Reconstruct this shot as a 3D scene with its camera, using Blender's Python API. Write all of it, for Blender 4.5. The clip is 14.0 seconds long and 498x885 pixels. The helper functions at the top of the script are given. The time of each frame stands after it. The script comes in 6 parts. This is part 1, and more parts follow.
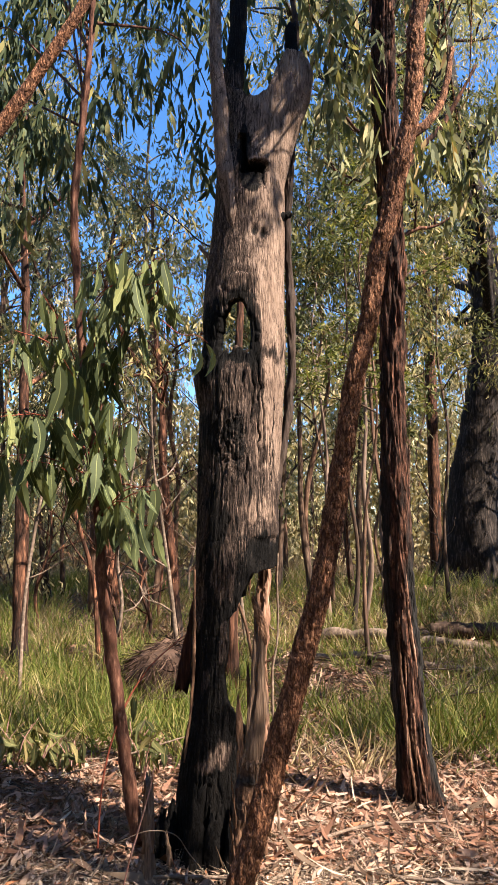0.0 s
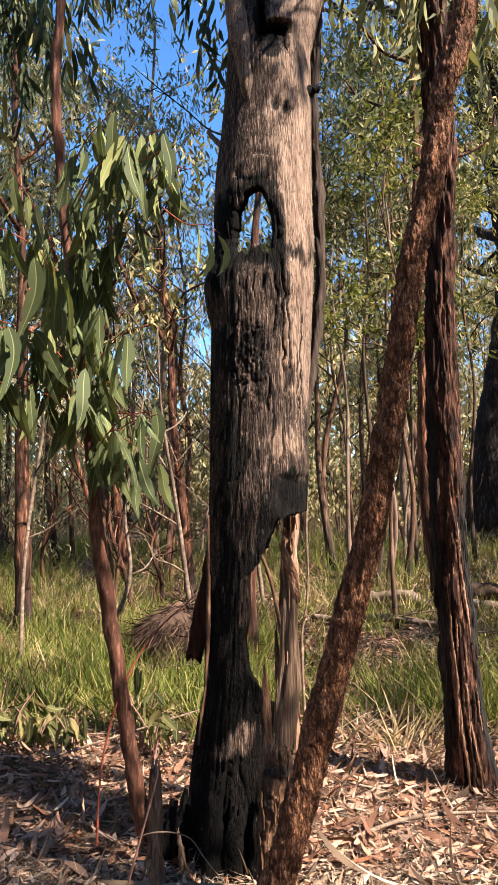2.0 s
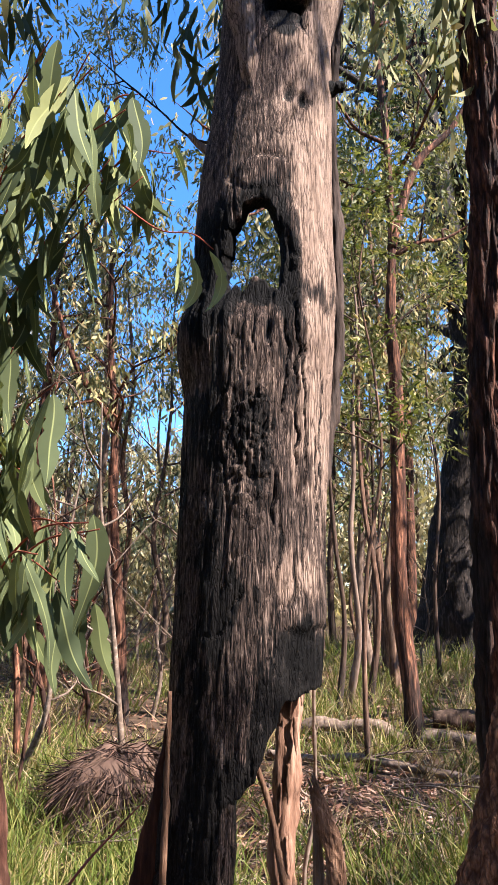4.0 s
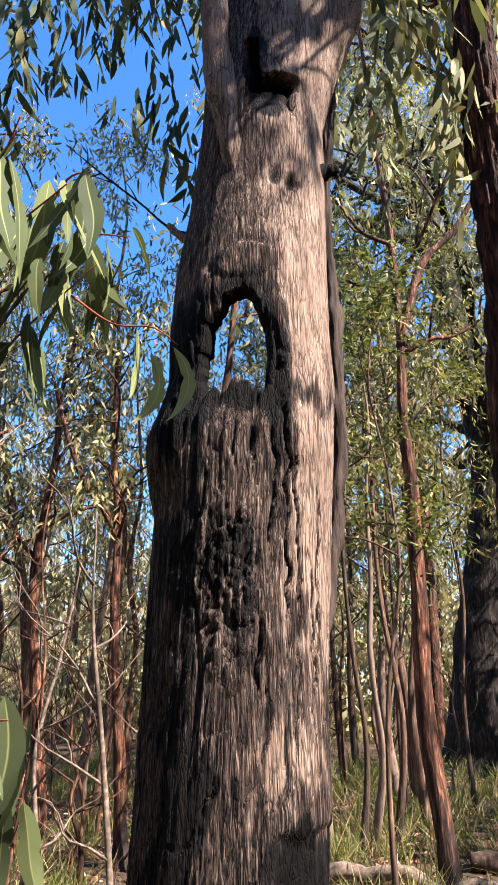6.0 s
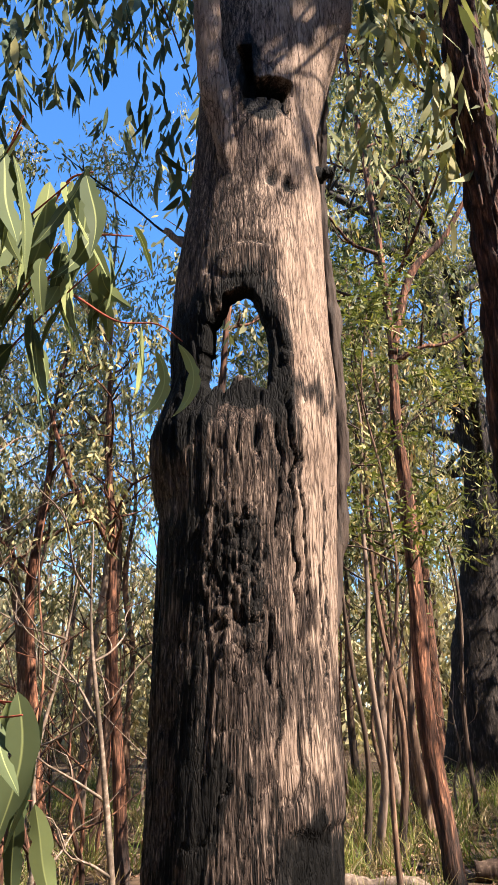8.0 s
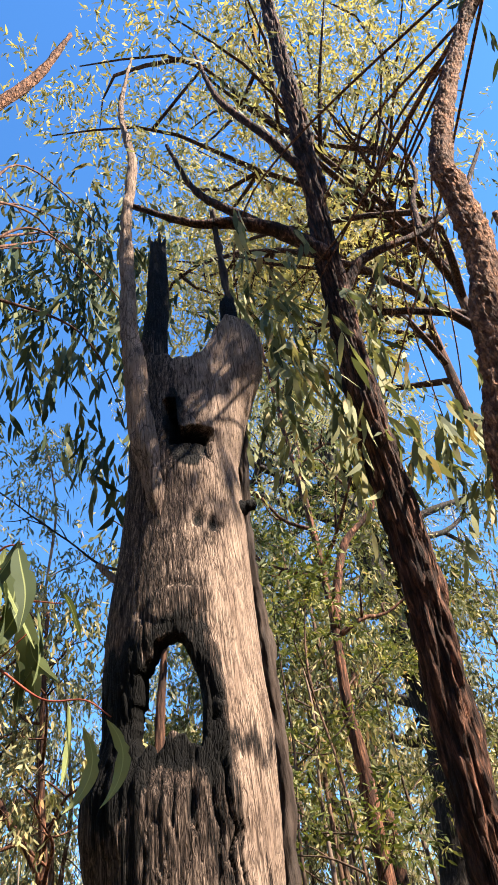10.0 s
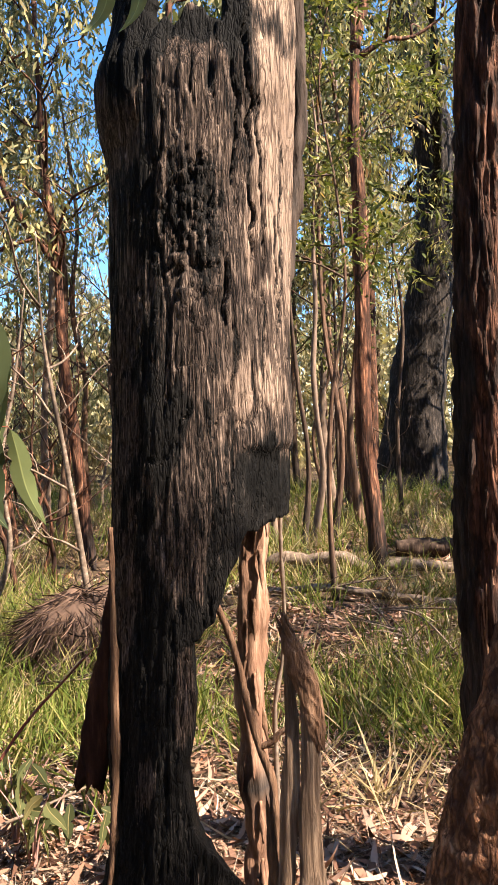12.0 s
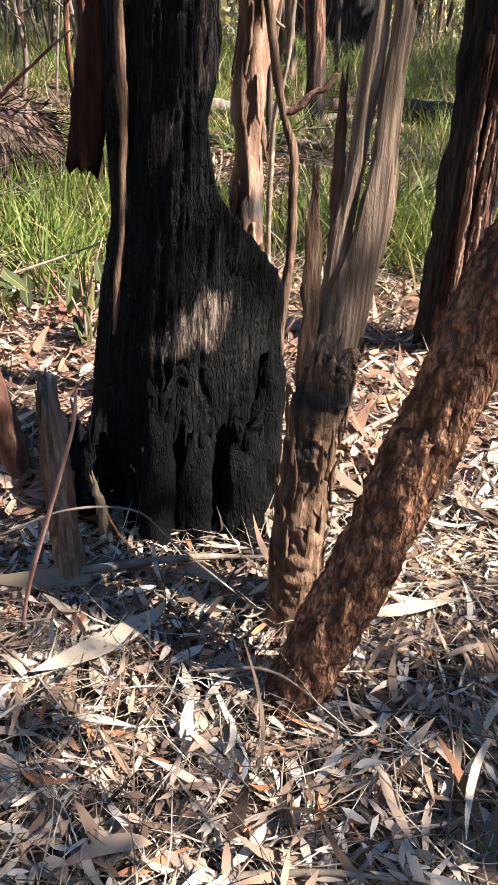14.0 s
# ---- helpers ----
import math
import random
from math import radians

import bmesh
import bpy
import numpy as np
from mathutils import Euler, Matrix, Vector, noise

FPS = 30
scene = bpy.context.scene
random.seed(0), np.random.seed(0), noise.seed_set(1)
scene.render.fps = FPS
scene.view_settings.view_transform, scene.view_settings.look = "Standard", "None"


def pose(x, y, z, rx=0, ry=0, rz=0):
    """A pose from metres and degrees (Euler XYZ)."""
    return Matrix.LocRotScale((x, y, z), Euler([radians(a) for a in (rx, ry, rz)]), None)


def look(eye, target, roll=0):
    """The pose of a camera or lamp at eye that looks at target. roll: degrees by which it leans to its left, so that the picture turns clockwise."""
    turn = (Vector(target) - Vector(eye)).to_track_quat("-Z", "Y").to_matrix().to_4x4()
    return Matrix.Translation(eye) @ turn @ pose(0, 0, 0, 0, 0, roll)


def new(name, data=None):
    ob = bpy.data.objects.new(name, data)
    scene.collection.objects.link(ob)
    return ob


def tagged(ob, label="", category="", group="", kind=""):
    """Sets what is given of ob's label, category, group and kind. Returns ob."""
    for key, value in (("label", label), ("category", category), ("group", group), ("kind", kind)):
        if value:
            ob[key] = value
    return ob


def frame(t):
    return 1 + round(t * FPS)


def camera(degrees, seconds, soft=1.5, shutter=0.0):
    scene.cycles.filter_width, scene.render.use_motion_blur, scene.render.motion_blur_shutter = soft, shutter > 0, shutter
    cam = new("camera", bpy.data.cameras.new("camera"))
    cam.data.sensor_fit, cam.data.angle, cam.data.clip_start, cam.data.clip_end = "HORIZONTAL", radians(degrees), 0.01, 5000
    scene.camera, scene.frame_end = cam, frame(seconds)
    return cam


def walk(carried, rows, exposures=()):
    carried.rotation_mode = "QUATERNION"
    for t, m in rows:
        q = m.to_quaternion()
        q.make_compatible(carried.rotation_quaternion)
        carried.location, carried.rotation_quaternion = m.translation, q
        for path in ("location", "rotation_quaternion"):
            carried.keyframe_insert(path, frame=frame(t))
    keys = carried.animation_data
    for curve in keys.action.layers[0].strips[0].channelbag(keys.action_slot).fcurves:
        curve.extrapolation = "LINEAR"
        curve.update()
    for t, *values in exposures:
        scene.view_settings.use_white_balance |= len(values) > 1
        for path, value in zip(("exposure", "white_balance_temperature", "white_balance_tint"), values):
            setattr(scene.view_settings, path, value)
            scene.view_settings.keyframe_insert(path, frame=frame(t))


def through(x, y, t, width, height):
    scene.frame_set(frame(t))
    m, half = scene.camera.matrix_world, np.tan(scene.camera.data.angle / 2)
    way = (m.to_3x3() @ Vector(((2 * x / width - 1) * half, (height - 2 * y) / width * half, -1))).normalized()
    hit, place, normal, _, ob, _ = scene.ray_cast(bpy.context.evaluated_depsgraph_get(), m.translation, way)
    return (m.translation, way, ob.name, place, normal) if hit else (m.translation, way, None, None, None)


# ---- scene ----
cam = camera(38.5, 14.0, soft=1.02)
PATH = [
    (0, (0.229, 0.223, 1.352), (0.094, 2.198, 1.642), -0.8),
    (0.5, (0.206, 0.221, 1.336), (0.126, 2.197, 1.635), -2.9),
    (1, (0.176, 0.293, 1.29), (0.105, 2.281, 1.505), -2.4),
    (1.5, (0.144, 0.483, 1.257), (0.017, 2.47, 1.443), -2.1),
    (2, (0.137, 0.85, 1.249), (-0.034, 2.833, 1.449), -1.3),
    (2.5, (0.112, 1.05, 1.246), (0.0, 3.04, 1.411), -0.5),
    (3, (-0.044, 1.311, 1.256), (-0.037, 3.307, 1.385), -1.1),
    (3.5, (-0.115, 1.535, 1.266), (-0.067, 3.528, 1.433), -1.1),
    (4, (-0.082, 1.821, 1.46), (-0.082, 3.773, 1.896), 0.3),
    (4.2, (-0.114, 1.846, 1.519), (-0.102, 3.774, 2.051), -0.3),
    (6.3, (0.004, 2.181, 1.615), (-0.07, 4.047, 2.331), -0.1),
    (6.5, (-0.001, 2.195, 1.615), (-0.115, 4.053, 2.346), 0.0),
    (7, (-0.01, 2.22, 1.614), (-0.131, 4.072, 2.358), -0.6),
    (7.5, (-0.012, 2.197, 1.582), (-0.093, 4.07, 2.278), -0.4),
    (8, (-0.032, 2.159, 1.578), (-0.051, 4.018, 2.315), -1.6),
    (8.5, (-0.006, 2.058, 1.726), (0.123, 3.776, 2.742), -6.9),
    (8.7, (-0.004, 2.031, 1.761), (0.187, 3.676, 2.882), -8.7),
    (9.7, (0.01, 2.015, 1.73), (0.2, 3.46, 3.09), -9.4),
    (10.8, (0.001, 2.021, 1.678), (0.118, 3.772, 2.637), -7.1),
    (11, (0.01, 2.08, 1.634), (0.11, 3.913, 2.428), -5.8),
    (11.5, (-0.011, 2.125, 1.503), (0.093, 4.087, 1.878), -3.2),
    (12, (-0.055, 2.162, 1.396), (0.046, 4.16, 1.415), -2.3),
    (12.5, (-0.121, 2.18, 1.273), (0.002, 4.144, 0.919), -0.7),
    (13, (-0.197, 2.193, 1.154), (-0.003, 4.071, 0.493), 1.6),
    (13.5, (-0.276, 2.2, 0.953), (-0.037, 3.957, 0.029), 2.6),
    (14, (-0.291, 2.226, 0.93), (0.036, 3.923, -0.077), 2.2),
]
EXPOSURES = ((0, 1.83, 6250, 15), (1, 1.83, 6250, 15), (2, 1.92, 6250, 15), (3.5, 2.13, 5850, 15), (4.2, 2.08, 5600, 17), (8.7, 2.1, 6200, 12), (11, 2.03, 6250, 10), (12.5, 2.3, 6350, 14), (13, 2.38, 5700, 8), (14, 2.42, 5350, 4))
walk(cam, [(t, look(eye, target, roll)) for t, eye, target, roll in PATH], EXPOSURES)

# ---- world, sun, sky ----
SUN_AZ, SUN_EL = radians(118), radians(46)          # clockwise from +y
world = bpy.data.worlds.new("world")
scene.world = world
world.use_nodes = True
wn = world.node_tree.nodes
sky = wn.new("ShaderNodeTexSky")
sky.sky_type = "NISHITA"
sky.sun_disc = False
sky.sun_elevation, sky.sun_rotation = SUN_EL, SUN_AZ
sky.air_density, sky.dust_density, sky.ozone_density = 1.0, 0.1, 3.5
wn["Background"].inputs["Strength"].default_value = 0.068
deep = wn.new("ShaderNodeHueSaturation")          # the clear, deep blue of a dry day
deep.inputs["Saturation"].default_value, deep.inputs["Value"].default_value = 1.2, 1.34
world.node_tree.links.new(sky.outputs["Color"], deep.inputs["Color"])
world.node_tree.links.new(deep.outputs["Color"], wn["Background"].inputs["Color"])
sun = new("sun", bpy.data.lights.new("sun", "SUN"))
sun.data.energy, sun.data.angle, sun.data.color = 5.0, radians(0.55), (1.0, 0.86, 0.68)
to_sun = Vector((math.sin(SUN_AZ) * math.cos(SUN_EL), math.cos(SUN_AZ) * math.cos(SUN_EL), math.sin(SUN_EL)))
sun.matrix_world = look((0, 0, 30), Vector((0, 0, 30)) - to_sun)



# ---- materials ----
def ramp(nt, fac, stops):
    r = nt.nodes.new("ShaderNodeValToRGB")
    while len(r.color_ramp.elements) < len(stops):
        r.color_ramp.elements.new(0.5)
    for e, (p, c) in zip(r.color_ramp.elements, stops):
        e.position, e.color = p, (*c, 1)
    nt.links.new(fac, r.inputs["Fac"])
    return r.outputs["Color"]


def noise_tex(nt, scale, detail=6.0, rough=0.6, stretch=(1, 1, 1), coord="Object", distort=0.0):
    tc = nt.nodes.new("ShaderNodeTexCoord")
    mp = nt.nodes.new("ShaderNodeMapping")
    mp.inputs["Scale"].default_value = stretch
    nt.links.new(tc.outputs[coord], mp.inputs["Vector"])
    n = nt.nodes.new("ShaderNodeTexNoise")
    n.inputs["Scale"].default_value, n.inputs["Detail"].default_value = scale, detail
    n.inputs["Roughness"].default_value, n.inputs["Distortion"].default_value = rough, distort
    nt.links.new(mp.outputs["Vector"], n.inputs["Vector"])
    return n.outputs["Fac"]


def mixed(nt, fac, a, b, blend="MIX"):
    m = nt.nodes.new("ShaderNodeMix")
    m.data_type, m.blend_type = "RGBA", blend
    for sock, v in ((m.inputs[0], fac), (m.inputs[6], a), (m.inputs[7], b)):
        if isinstance(v, (int, float)):
            sock.default_value = v
        elif isinstance(v, tuple):
            sock.default_value = (*v, 1)
        else:
            nt.links.new(v, sock)
    return m.outputs[2]


def math_node(nt, op, a, b):
    m = nt.nodes.new("ShaderNodeMath")
    m.operation, m.use_clamp = op, False
    for sock, v in zip(m.inputs, (a, b)):
        if isinstance(v, (int, float)):
            sock.default_value = v
        else:
            nt.links.new(v, sock)
    return m.outputs[0]


def material(name, rough=0.85, spec=0.3):
    m = bpy.data.materials.new(name)
    m.use_nodes = True
    bsdf = m.node_tree.nodes["Principled BSDF"]
    bsdf.inputs["Roughness"].default_value = rough
    bsdf.inputs["Specular IOR Level"].default_value = spec
    return m, m.node_tree, bsdf


def bump(nt, bsdf, height, strength, dist):
    b = nt.nodes.new("ShaderNodeBump")
    b.inputs["Strength"].default_value, b.inputs["Distance"].default_value = strength, dist
    nt.links.new(height, b.inputs["Height"])
    nt.links.new(b.outputs["Normal"], bsdf.inputs["Normal"])


def bark(name, dark, mid, light, stretch=(1, 1, 0.12), scale=60, big=6.0, bumps=0.6, dist=0.006, by_object=0.0, char=0.0, scales=0.0):
    """Bark: long fibres, broad weather stains, and lighter and darker trees where many share it."""
    m, nt, bsdf = material(name, 0.88, 0.2)
    fine = noise_tex(nt, scale, 7, 0.65, stretch)
    broad = noise_tex(nt, big, 4, 0.6, (1, 1, 0.4))
    c = ramp(nt, fine, [(0.30, dark), (0.52, mid), (0.72, light)])
    c = mixed(nt, math_node(nt, "MULTIPLY", broad, 0.7), c, tuple(x * 0.5 for x in mid))
    stain = nt.nodes.new("ShaderNodeMapRange")
    stain.inputs["From Min"].default_value, stain.inputs["From Max"].default_value, stain.inputs["To Max"].default_value = 0.52, 0.64, 0.75
    nt.links.new(noise_tex(nt, big * 2.3, 5, 0.65, (1, 1, 0.3)), stain.inputs["Value"])
    c = mixed(nt, stain.outputs[0], c, tuple(x * 0.3 for x in mid))
    height = fine
    if scales:
        tc = nt.nodes.new("ShaderNodeTexCoord")
        mp = nt.nodes.new("ShaderNodeMapping")
        mp.inputs["Scale"].default_value = (1, 1, 0.4 if stretch[2] > 0.2 else 0.18)
        nt.links.new(tc.outputs["Object"], mp.inputs["Vector"])
        nz = nt.nodes.new("ShaderNodeTexNoise")
        nz.inputs["Scale"].default_value, nz.inputs["Detail"].default_value = scales * 1.5, 4
        nt.links.new(mp.outputs["Vector"], nz.inputs["Vector"])
        warp = nt.nodes.new("ShaderNodeVectorMath")
        warp.operation = "MULTIPLY_ADD"
        nt.links.new(nz.outputs["Color"], warp.inputs[0])
        warp.inputs[1].default_value = (0.9 / scales,) * 3
        nt.links.new(mp.outputs["Vector"], warp.inputs[2])
        flake = []
        for k, sc in enumerate((scales, scales * 2.6)):
            vo = nt.nodes.new("ShaderNodeTexVoronoi")
            vo.inputs["Scale"].default_value = sc
            nt.links.new(warp.outputs[0], vo.inputs["Vector"])
            sep = nt.nodes.new("ShaderNodeSeparateColor")
            nt.links.new(vo.outputs["Color"], sep.inputs[0])
            shade = ramp(nt, sep.outputs[0], [(0.0, (0.45, 0.42, 0.4)), (0.5, (0.95, 0.95, 0.95)), (1.0, (1.45, 1.4, 1.35))])
            c = mixed(nt, 0.55, c, shade, "MULTIPLY")
            gap = nt.nodes.new("ShaderNodeMapRange")
            gap.inputs["From Min"].default_value, gap.inputs["From Max"].default_value = 0.42, 0.75
            gap.inputs["To Max"].default_value = 0.75
            nt.links.new(vo.outputs["Distance"], gap.inputs["Value"])
            c = mixed(nt, gap.outputs[0], c, dark)
            flake.append(math_node(nt, "SUBTRACT", math_node(nt, "MULTIPLY", sep.outputs[0], 0.5), vo.outputs["Distance"]))
        height = math_node(nt, "ADD", math_node(nt, "MULTIPLY", flake[0], 0.6), math_node(nt, "MULTIPLY", flake[1], 0.35))
        height = math_node(nt, "ADD", height, math_node(nt, "MULTIPLY", fine, 0.4))
    if by_object:
        info = nt.nodes.new("ShaderNodeObjectInfo")
        tint = ramp(nt, info.outputs["Random"], [(0.0, (0.45, 0.43, 0.42)), (0.4, (0.8, 0.78, 0.76)), (0.7, (1.1, 0.9, 0.78)), (1.0, (1.5, 1.4, 1.3))])
        c = mixed(nt, by_object, c, tint, "MULTIPLY")
    if char:
        at = nt.nodes.new("ShaderNodeAttribute")
        at.attribute_name = "char"
        soot = ramp(nt, fine, [(0.35, (0.006, 0.006, 0.006)), (0.7, (0.035, 0.032, 0.03))])
        c = mixed(nt, at.outputs["Fac"], c, soot)
    nt.links.new(c, bsdf.inputs["Base Color"])
    bump(nt, bsdf, height, bumps, dist)
    return m


def leaf_material(name, stops, through=0.3, rough=0.6, spec=0.15, by_tree=0.0, ribbed=False):
    """Leaves that let some light through; each leaf of its own shade."""
    m, nt, bsdf = material(name, rough, spec)
    geo = nt.nodes.new("ShaderNodeNewGeometry")
    info = nt.nodes.new("ShaderNodeObjectInfo")
    r = math_node(nt, "FRACT", math_node(nt, "ADD", geo.outputs["Random Per Island"], info.outputs["Random"]), 0)
    c = ramp(nt, r, stops)
    tint = ramp(nt, info.outputs["Random"], [(0.0, (0.62, 0.66, 0.66)), (0.3, (0.95, 0.95, 0.9)), (0.6, (1.15, 1.05, 0.85)), (0.8, (0.85, 0.95, 0.85)), (1.0, (1.3, 1.2, 1.0))])
    c = mixed(nt, by_tree, c, tint, "MULTIPLY")
    spots = noise_tex(nt, 25, 3, 0.6)
    c = mixed(nt, math_node(nt, "MULTIPLY", spots, 0.35), c, tuple(x * 0.5 for x in stops[0][1]))
    if ribbed:                                     # a pale midrib
        at = nt.nodes.new("ShaderNodeAttribute")
        at.attribute_name = "rib"
        c = mixed(nt, math_node(nt, "MULTIPLY", at.outputs["Fac"], 0.7), c, tuple(x * 1.5 for x in stops[-1][1]))
    nt.links.new(c, bsdf.inputs["Base Color"])
    if through:
        tr = nt.nodes.new("ShaderNodeBsdfTranslucent")
        nt.links.new(mixed(nt, 1.0, c, (1.0, 1.0, 0.55), "MULTIPLY"), tr.inputs["Color"])
        mx = nt.nodes.new("ShaderNodeMixShader")
        mx.inputs[0].default_value = through
        nt.links.new(bsdf.outputs[0], mx.inputs[1])
        nt.links.new(tr.outputs[0], mx.inputs[2])
        nt.links.new(mx.outputs[0], nt.nodes["Material Output"].inputs["Surface"])
    return m


def burnt_wood():
    """Grey weathered wood turning to charcoal where the fire was, by the char attribute."""
    m, nt, bsdf = material("burnt_wood", 0.8, 0.25)
    at = nt.nodes.new("ShaderNodeAttribute")
    at.attribute_name = "char"
    coarse = noise_tex(nt, 130, 7, 0.72, (1, 1, 0.055), distort=0.25)
    hair = noise_tex(nt, 420, 4, 0.7, (1, 1, 0.03))
    fine = math_node(nt, "ADD", math_node(nt, "MULTIPLY", coarse, 0.62), math_node(nt, "MULTIPLY", hair, 0.38))
    mid = noise_tex(nt, 20, 5, 0.6, (1, 1, 0.25))
    broad = noise_tex(nt, 5, 4, 0.6, (1, 1, 0.5))
    wood = ramp(nt, fine, [(0.30, (0.105, 0.07, 0.052)), (0.45, (0.255, 0.178, 0.133)), (0.64, (0.43, 0.32, 0.248))])
    blotch = nt.nodes.new("ShaderNodeMapRange")
    blotch.inputs["From Min"].default_value, blotch.inputs["From Max"].default_value, blotch.inputs["To Max"].default_value = 0.42, 0.64, 0.85
    nt.links.new(mid, blotch.inputs["Value"])
    wood = mixed(nt, blotch.outputs[0], wood, mixed(nt, 0.35, (0.12, 0.076, 0.055), wood))
    wood = mixed(nt, math_node(nt, "MULTIPLY", broad, 0.4), wood, (0.26, 0.185, 0.14))
    tcc = nt.nodes.new("ShaderNodeTexCoord")
    lines = []
    for sc, zs, wide, seed_ in ((62, 0.07, 0.05, 0.0), (130, 0.12, 0.06, 3.7)):     # long and short drying cracks
        mc = nt.nodes.new("ShaderNodeMapping")
        mc.inputs["Scale"].default_value, mc.inputs["Location"].default_value = (1, 1, zs), (seed_, 0, 0)
        nt.links.new(tcc.outputs["Object"], mc.inputs["Vector"])
        nc = nt.nodes.new("ShaderNodeTexNoise")
        nc.inputs["Scale"].default_value, nc.inputs["Detail"].default_value = sc * 0.9, 3
        nt.links.new(mc.outputs["Vector"], nc.inputs["Vector"])
        wc = nt.nodes.new("ShaderNodeVectorMath")
        wc.operation = "MULTIPLY_ADD"
        wc.inputs[1].default_value = (0.9 / sc,) * 3
        nt.links.new(nc.outputs["Color"], wc.inputs[0])
        nt.links.new(mc.outputs["Vector"], wc.inputs[2])
        vc = nt.nodes.new("ShaderNodeTexVoronoi")
        vc.feature = "DISTANCE_TO_EDGE"
        vc.inputs["Scale"].default_value = sc
        nt.links.new(wc.outputs[0], vc.inputs["Vector"])
        ln = nt.nodes.new("ShaderNodeMapRange")
        ln.inputs["From Max"].default_value, ln.inputs["To Min"].default_value, ln.inputs["To Max"].default_value = wide * 2, 1.0, 0.0
        nt.links.new(vc.outputs["Distance"], ln.inputs["Value"])
        some = nt.nodes.new("ShaderNodeMapRange")                    # only some of them open
        some.inputs["From Min"].default_value, some.inputs["From Max"].default_value = 0.36, 0.56
        nt.links.new(noise_tex(nt, sc * 0.25, 3, 0.6, (1, 1, 0.3)), some.inputs["Value"])
        lines.append(math_node(nt, "MULTIPLY", ln.outputs[0], some.outputs[0]))
    check = math_node(nt, "MAXIMUM", lines[0], math_node(nt, "MULTIPLY", lines[1], 0.8))
    wood = mixed(nt, math_node(nt, "MULTIPLY", check, 0.9), wood, (0.025, 0.014, 0.01))
    soot = ramp(nt, fine, [(0.41, (0.0028, 0.0025, 0.0022)), (0.55, (0.0115, 0.0098, 0.0088)), (0.68, (0.055, 0.047, 0.042))])
    edge = math_node(nt, "ADD", at.outputs["Fac"], math_node(nt, "MULTIPLY", math_node(nt, "SUBTRACT", fine, 0.5), -2.3))
    tc = nt.nodes.new("ShaderNodeTexCoord")
    mp = nt.nodes.new("ShaderNodeMapping")
    mp.inputs["Scale"].default_value = (1, 1, 0.34)
    nt.links.new(tc.outputs["Object"], mp.inputs["Vector"])
    wn_ = nt.nodes.new("ShaderNodeTexNoise")
    wn_.inputs["Scale"].default_value, wn_.inputs["Detail"].default_value = 45, 3
    nt.links.new(mp.outputs["Vector"], wn_.inputs["Vector"])
    warp = nt.nodes.new("ShaderNodeVectorMath")
    warp.operation = "MULTIPLY_ADD"
    warp.inputs[1].default_value = (0.025, 0.025, 0.025)
    nt.links.new(wn_.outputs["Color"], warp.inputs[0])
    nt.links.new(mp.outputs["Vector"], warp.inputs[2])
    vo = nt.nodes.new("ShaderNodeTexVoronoi")
    vo.feature = "DISTANCE_TO_EDGE"
    vo.inputs["Scale"].default_value = 70
    nt.links.new(warp.outputs[0], vo.inputs["Vector"])
    cell = nt.nodes.new("ShaderNodeMapRange")
    cell.inputs["From Max"].default_value = 0.16
    nt.links.new(vo.outputs["Distance"], cell.inputs["Value"])
    soot = mixed(nt, cell.outputs[0], mixed(nt, 0.6, soot, (0.001, 0.001, 0.001)), soot)
    deep_ = nt.nodes.new("ShaderNodeMapRange")                          # burnt through: dull black
    deep_.inputs["From Min"].default_value, deep_.inputs["From Max"].default_value = 1.02, 1.2
    nt.links.new(at.outputs["Fac"], deep_.inputs["Value"])
    soot = mixed(nt, deep_.outputs[0], soot, mixed(nt, 0.85, soot, (0.0016, 0.0014, 0.0013)))
    scorched_ = ramp(nt, fine, [(0.36, (0.013, 0.008, 0.006)), (0.5, (0.062, 0.043, 0.034)), (0.64, (0.18, 0.134, 0.108))])
    scorched = mixed(nt, math_node(nt, "MULTIPLY", check, 0.85), scorched_, (0.008, 0.005, 0.004))
    brown = nt.nodes.new("ShaderNodeMapRange")
    brown.inputs["From Min"].default_value, brown.inputs["From Max"].default_value = 0.16, 0.44
    nt.links.new(edge, brown.inputs["Value"])
    fac = nt.nodes.new("ShaderNodeMapRange")
    fac.inputs["From Min"].default_value, fac.inputs["From Max"].default_value = 0.52, 0.74
    nt.links.new(edge, fac.inputs["Value"])
    nt.links.new(mixed(nt, fac.outputs[0], mixed(nt, brown.outputs[0], wood, scorched), soot), bsdf.inputs["Base Color"])
    gloss = nt.nodes.new("ShaderNodeMapRange")
    gloss.inputs["To Min"].default_value, gloss.inputs["To Max"].default_value = 0.12, 0.11
    nt.links.new(fac.outputs[0], gloss.inputs["Value"])
    nt.links.new(gloss.outputs[0], bsdf.inputs["Specular IOR Level"])
    rough = nt.nodes.new("ShaderNodeMapRange")
    rough.inputs["To Min"].default_value, rough.inputs["To Max"].default_value = 0.9, 0.8
    nt.links.new(fac.outputs[0], rough.inputs["Value"])
    nt.links.new(rough.outputs[0], bsdf.inputs["Roughness"])
    bump(nt, bsdf, math_node(nt, "ADD", fine, math_node(nt, "SUBTRACT", math_node(nt, "MULTIPLY", math_node(nt, "MULTIPLY", fac.outputs[0], cell.outputs[0]), 0.3), math_node(nt, "MULTIPLY", check, 0.5))), 0.9, 0.006)
    return m


